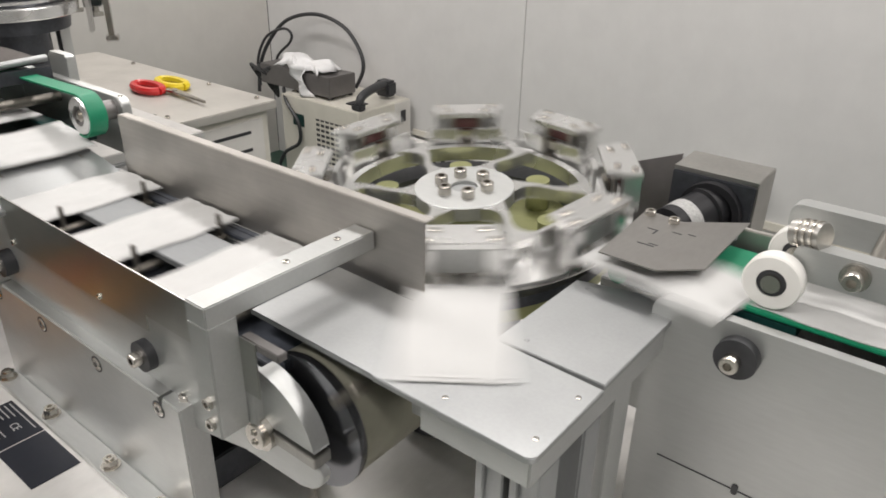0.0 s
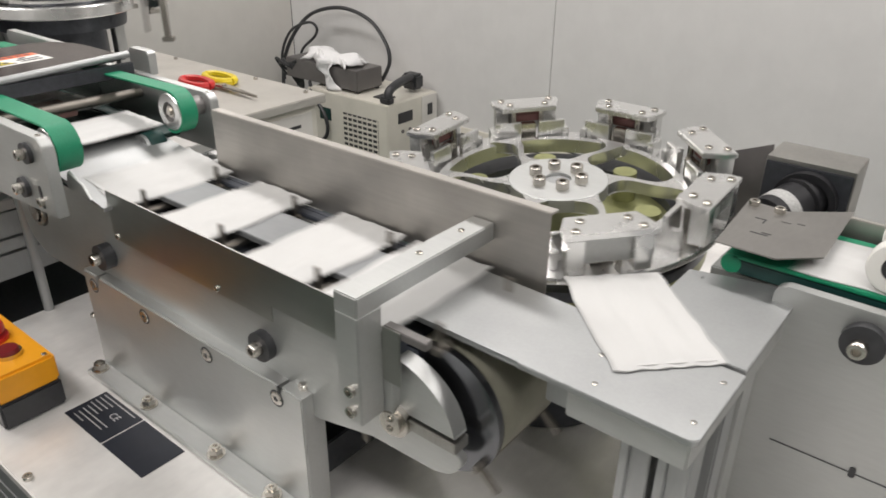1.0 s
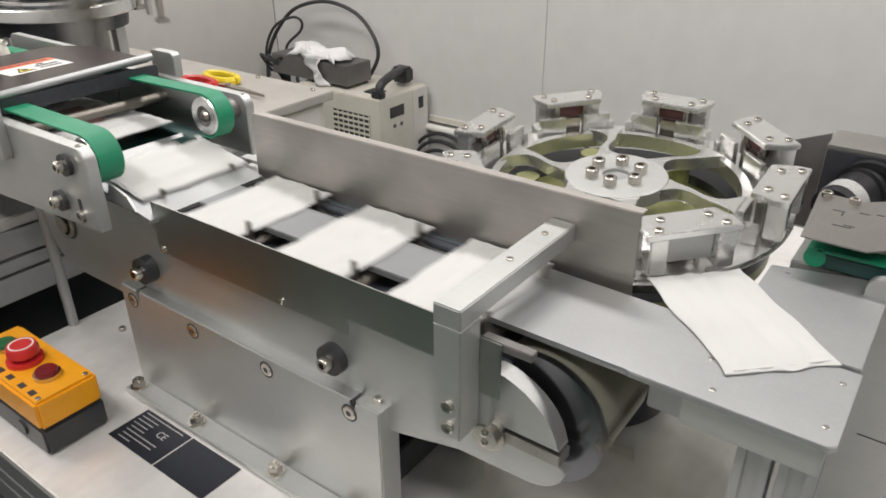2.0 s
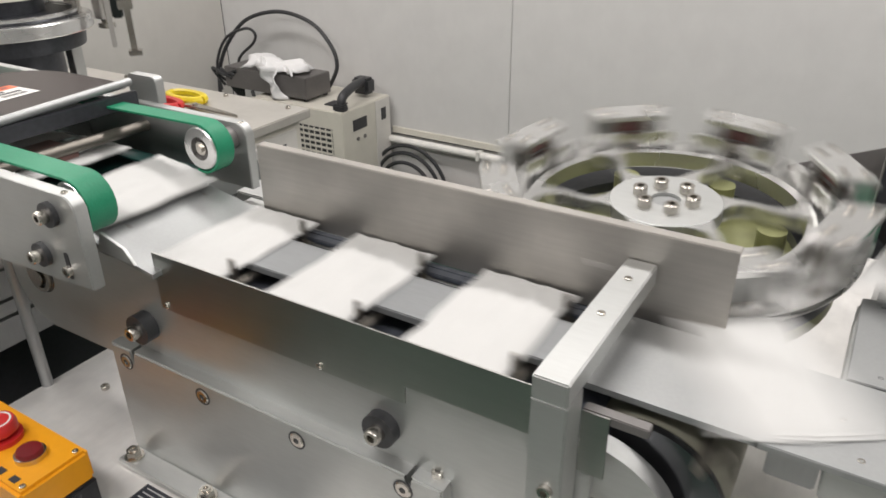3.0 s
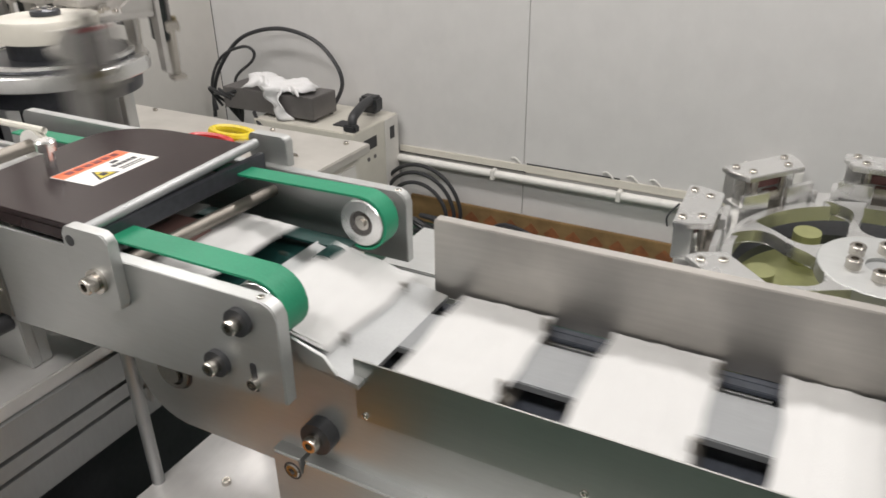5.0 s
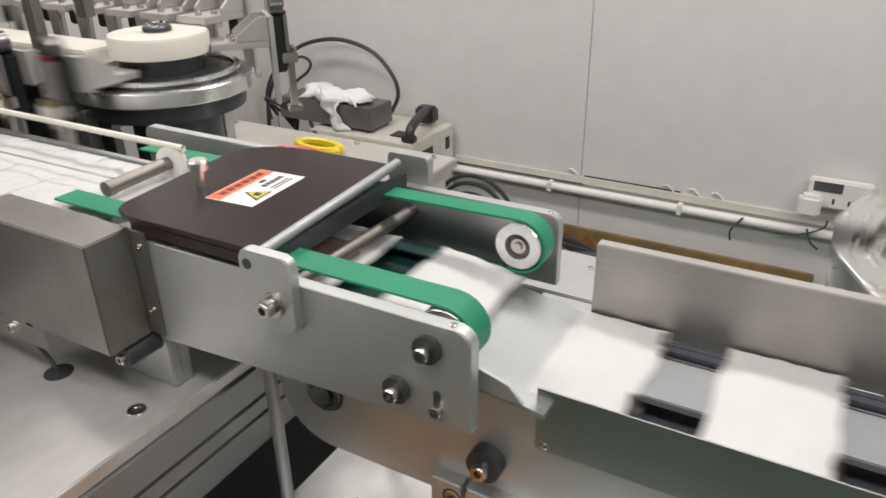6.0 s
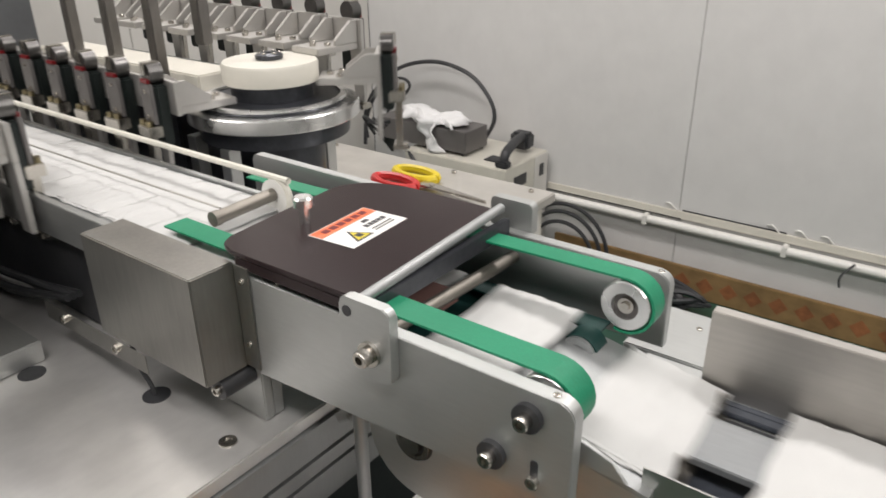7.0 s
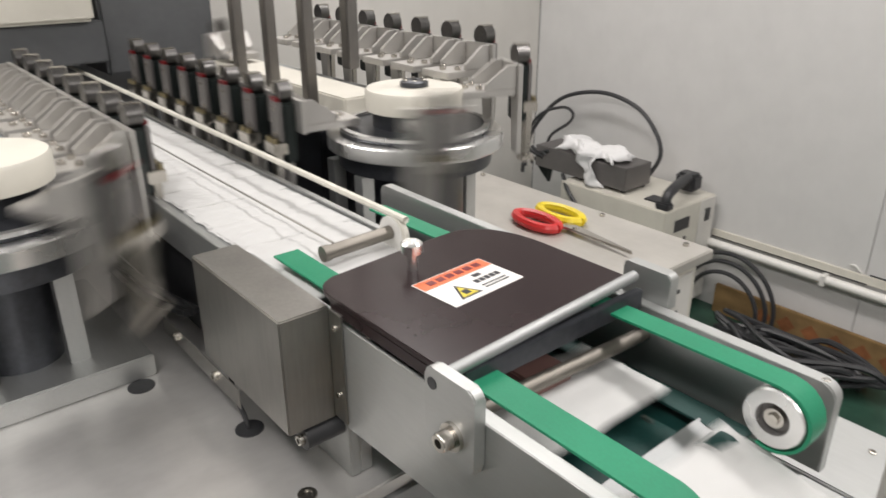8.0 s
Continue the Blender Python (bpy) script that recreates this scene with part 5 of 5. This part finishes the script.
# ---- masks: one stream through the whole line ----
def mask_mesh(seed):
    """A soft pleated mask: puffed middle, wavy outer edges and slightly curled corners."""
    bm = B()
    nx, ny, w, l, t = 24, 18, 0.100, 0.165, 0.0008
    def wave(u, v, k):
        return noise.noise(Vector((u, v, 3.1 * seed + k)))
    def height(u, v):
        edge = min(u, 1 - u, v * 1.6, (1 - v) * 1.6)
        puff = 0.0044 * min(1.0, edge * 4) ** 0.7
        pleat = 0.0016 * (abs(((u - 0.22) * 4.2) % 1.0 - 0.5) * 2 - 0.5) * (0.15 < u < 0.88)
        curl = 0.005 * max(0.0, abs(u - 0.5) * 2 - 0.7) * max(0.0, abs(v - 0.5) * 2 - 0.5) * (1 + wave(2 * u, 2 * v, 5))
        return puff + pleat + curl + 0.0022 * wave(4 * u, 6 * v, 1.7) * min(1.0, edge * 8) + 0.0002
    def plan(i, j):
        u, v = i / nx, j / ny
        side, end = (2 * abs(u - 0.5)) ** 4, (2 * abs(v - 0.5)) ** 6
        return ((u - 0.5) * w + 0.0045 * side * wave(0.5 * u, 5 * v, 9), (v - 0.5) * l - math.copysign(0.004, v - 0.5) * end * (0.5 + wave(4.5 * u, v, 13)))
    top = [[bm.verts.new((*plan(i, j), t + height(i / nx, j / ny))) for j in range(ny + 1)] for i in range(nx + 1)]
    low = [[bm.verts.new((*plan(i, j), max(0.0, height(i / nx, j / ny) - 0.006))) for j in range(ny + 1)] for i in range(nx + 1)]
    for i in range(nx):
        for j in range(ny):
            bm.faces.new((top[i][j], top[i + 1][j], top[i + 1][j + 1], top[i][j + 1]))
            bm.faces.new((low[i][j], low[i][j + 1], low[i + 1][j + 1], low[i + 1][j]))
    ring = [(i, 0) for i in range(nx + 1)] + [(nx, j) for j in range(1, ny + 1)] + [(i, ny) for i in range(nx - 1, -1, -1)] + [(0, j) for j in range(ny - 1, 0, -1)]
    for (a, b), (c, d) in zip(ring, ring[1:] + ring[:1]):
        bm.faces.new((top[a][b], low[a][b], low[c][d], top[c][d]))
    return mesh("face_mask", bm, MASK)


MASK_MESHES = [mask_mesh(k) for k in range(5)]
JOIN = -3.33
START = -19.2


def mask_pose(q):
    """Where a mask is at the phase q: in the magazine, on the feed, through the infeed, on the chain, on the turret, on the outfeed, in the bin."""
    y = 0.0855
    if q < START:
        return pose(-1.95, 0.048, 1.119 + 0.0035 * max(q - START, -60))
    if q < JOIN:
        x = -0.55 + 0.088 * (q - JOIN)
        return pose(x, 0.048 + (y - 0.048) * ease((x + 0.75) / 0.2), 1.119 - 0.036 * ease((x + 0.74) / 0.12), 0, -1.6)
    x = PITCH * q - 0.0232
    if x < -0.19:
        u = ease((x + 0.40) / 0.21)
        slope = 10.5 * math.sin(math.pi * min(1, max(0, (x + 0.40) / 0.21)))
        chain = pose(x, y, 1.083 - 0.036 * u, 0, slope)
    else:
        stop = x if x < 0.16 else 0.213 - 0.053 * math.exp((0.16 - x) / 0.053)
        chain = pose(stop, y, 1.047)
    if q < 1.58:
        return chain
    a = DWELL + 45 * (steps(q + LEAD) - 2)
    r = 0.3015
    u = ease((q - 1.58) / 0.3)
    rise = 0.023 * ease((a + 44.5) / 45)
    on_wheel = pose(HUB[0] + r * math.cos(radians(a)), HUB[1] + r * math.sin(radians(a)), 1.0469 + rise, 0, 0, a + 90)
    if q < 3.18:
        return chain.lerp(on_wheel, u) if u < 1 else on_wheel
    s = 0.493 + 0.20 * (q - 3.18)
    if s < 1.9:
        return pose(s, 0.394 - 0.022 * ease((s - 0.493) / 0.1), 1.0699 - 0.0014 * ease((s - 0.493) / 0.06), 0, 0, 90.5 - 0.5 * ease((s - 0.493) / 0.1))
    k = (s - 1.9) / 0.2
    return pose(1.9 + 0.45 * ease(k / 2), 0.372, 1.0685 - 0.20 * ease(k / 2), 0, 0, 90)


def build_bin():
    tub = thing("collecting_bin", "open aluminium bin at the end of the outfeed", "bin")
    part("floor_plate", box(B(), 2.22, 2.50, 0.26, 0.50, 0.752, 0.862, 0.002), ALU_DULL, tub)
    for y in (0.25, 0.50):
        part("side", box(B(), 2.22, 2.50, y, y + 0.008, 0.752, 1.0, 0.001), ALU_DULL, tub)
    part("leg", box(B(), 2.3, 2.4, 0.33, 0.43, 0, 0.7515, 0.002), ALU_DULL, tub)


build_bin()
EDGE_MESH = mesh("welded_edge", box(B(), -0.043, 0.043, 0.0725, 0.0775, 0.0012, 0.0026, 0.0004), MASK)
MASKS = []
for number in range(12, -66, -1):
    ob = new("face_mask", MASK_MESHES[(3 * number) % 5])
    tagged(ob, "white pleated nonwoven face mask without ear loops, moving along the line", "face mask", "face masks")
    for turn in (0, 180):
        edge = new("welded_edge", EDGE_MESH)
        edge.parent, edge.matrix_basis = ob, Matrix.Rotation(radians(turn), 4, "Z")
    MASKS.append((ob, number))


def motions():
    last = 240
    walk(turret, [(f / 30, LEAN @ Matrix.Rotation(radians(DWELL + 45 * steps(f / 30 / CYCLE + LEAD)), 4, "Z")) for f in range(last + 1)])
    for ob, k in pushers:
        rows = []
        for f in range(0, last + 1):
            x, z, a = on_chain(PITCH * (f / 30 / CYCLE + k) + 0.0268 - on_chain(0)[0])
            rows.append((f / 30, pose(x, 0, z, 0, a, 0)))
        walk(ob, rows)
    for ob, y in rollers:
        walk(ob, [(f / 30, Matrix.Translation((0.590, y, 1.0965)) @ Matrix.Rotation(1.13 * f / 30 / 0.033, 4, "Y") @ TO_FRONT) for f in range(0, last + 1)])
    for place, (wheel, carriers, at, swing) in LOOPS.items():
        lag, share = (0.75, 0.97) if place == "far" else (0.66, 0.85)
        walk(wheel, [(f / 30, pose(*wheel.location, 0, 0, swing * steps(f / 30 / CYCLE + lag, share))) for f in range(last + 1)])
        for k, ob in enumerate(carriers):
            rows = []
            for f in range(0, last + 1):
                rows.append((f / 30, pose(*(lambda p: (p[0], p[1], p[3], 0, 0, p[2]))(at(steps(f / 30 / CYCLE + lag, share) + k)))))
            walk(ob, rows)
    for ob, number in MASKS:
        rows = []
        for f in range(last + 1):
            q = f / 30 / CYCLE + number
            quick = -4.5 < q < 4.2 or 8.5 < q < 13
            if f in (0, last) or quick or f % 8 == 0:
                rows.append((f / 30, mask_pose(q)))
        walk(ob, rows)


motions()
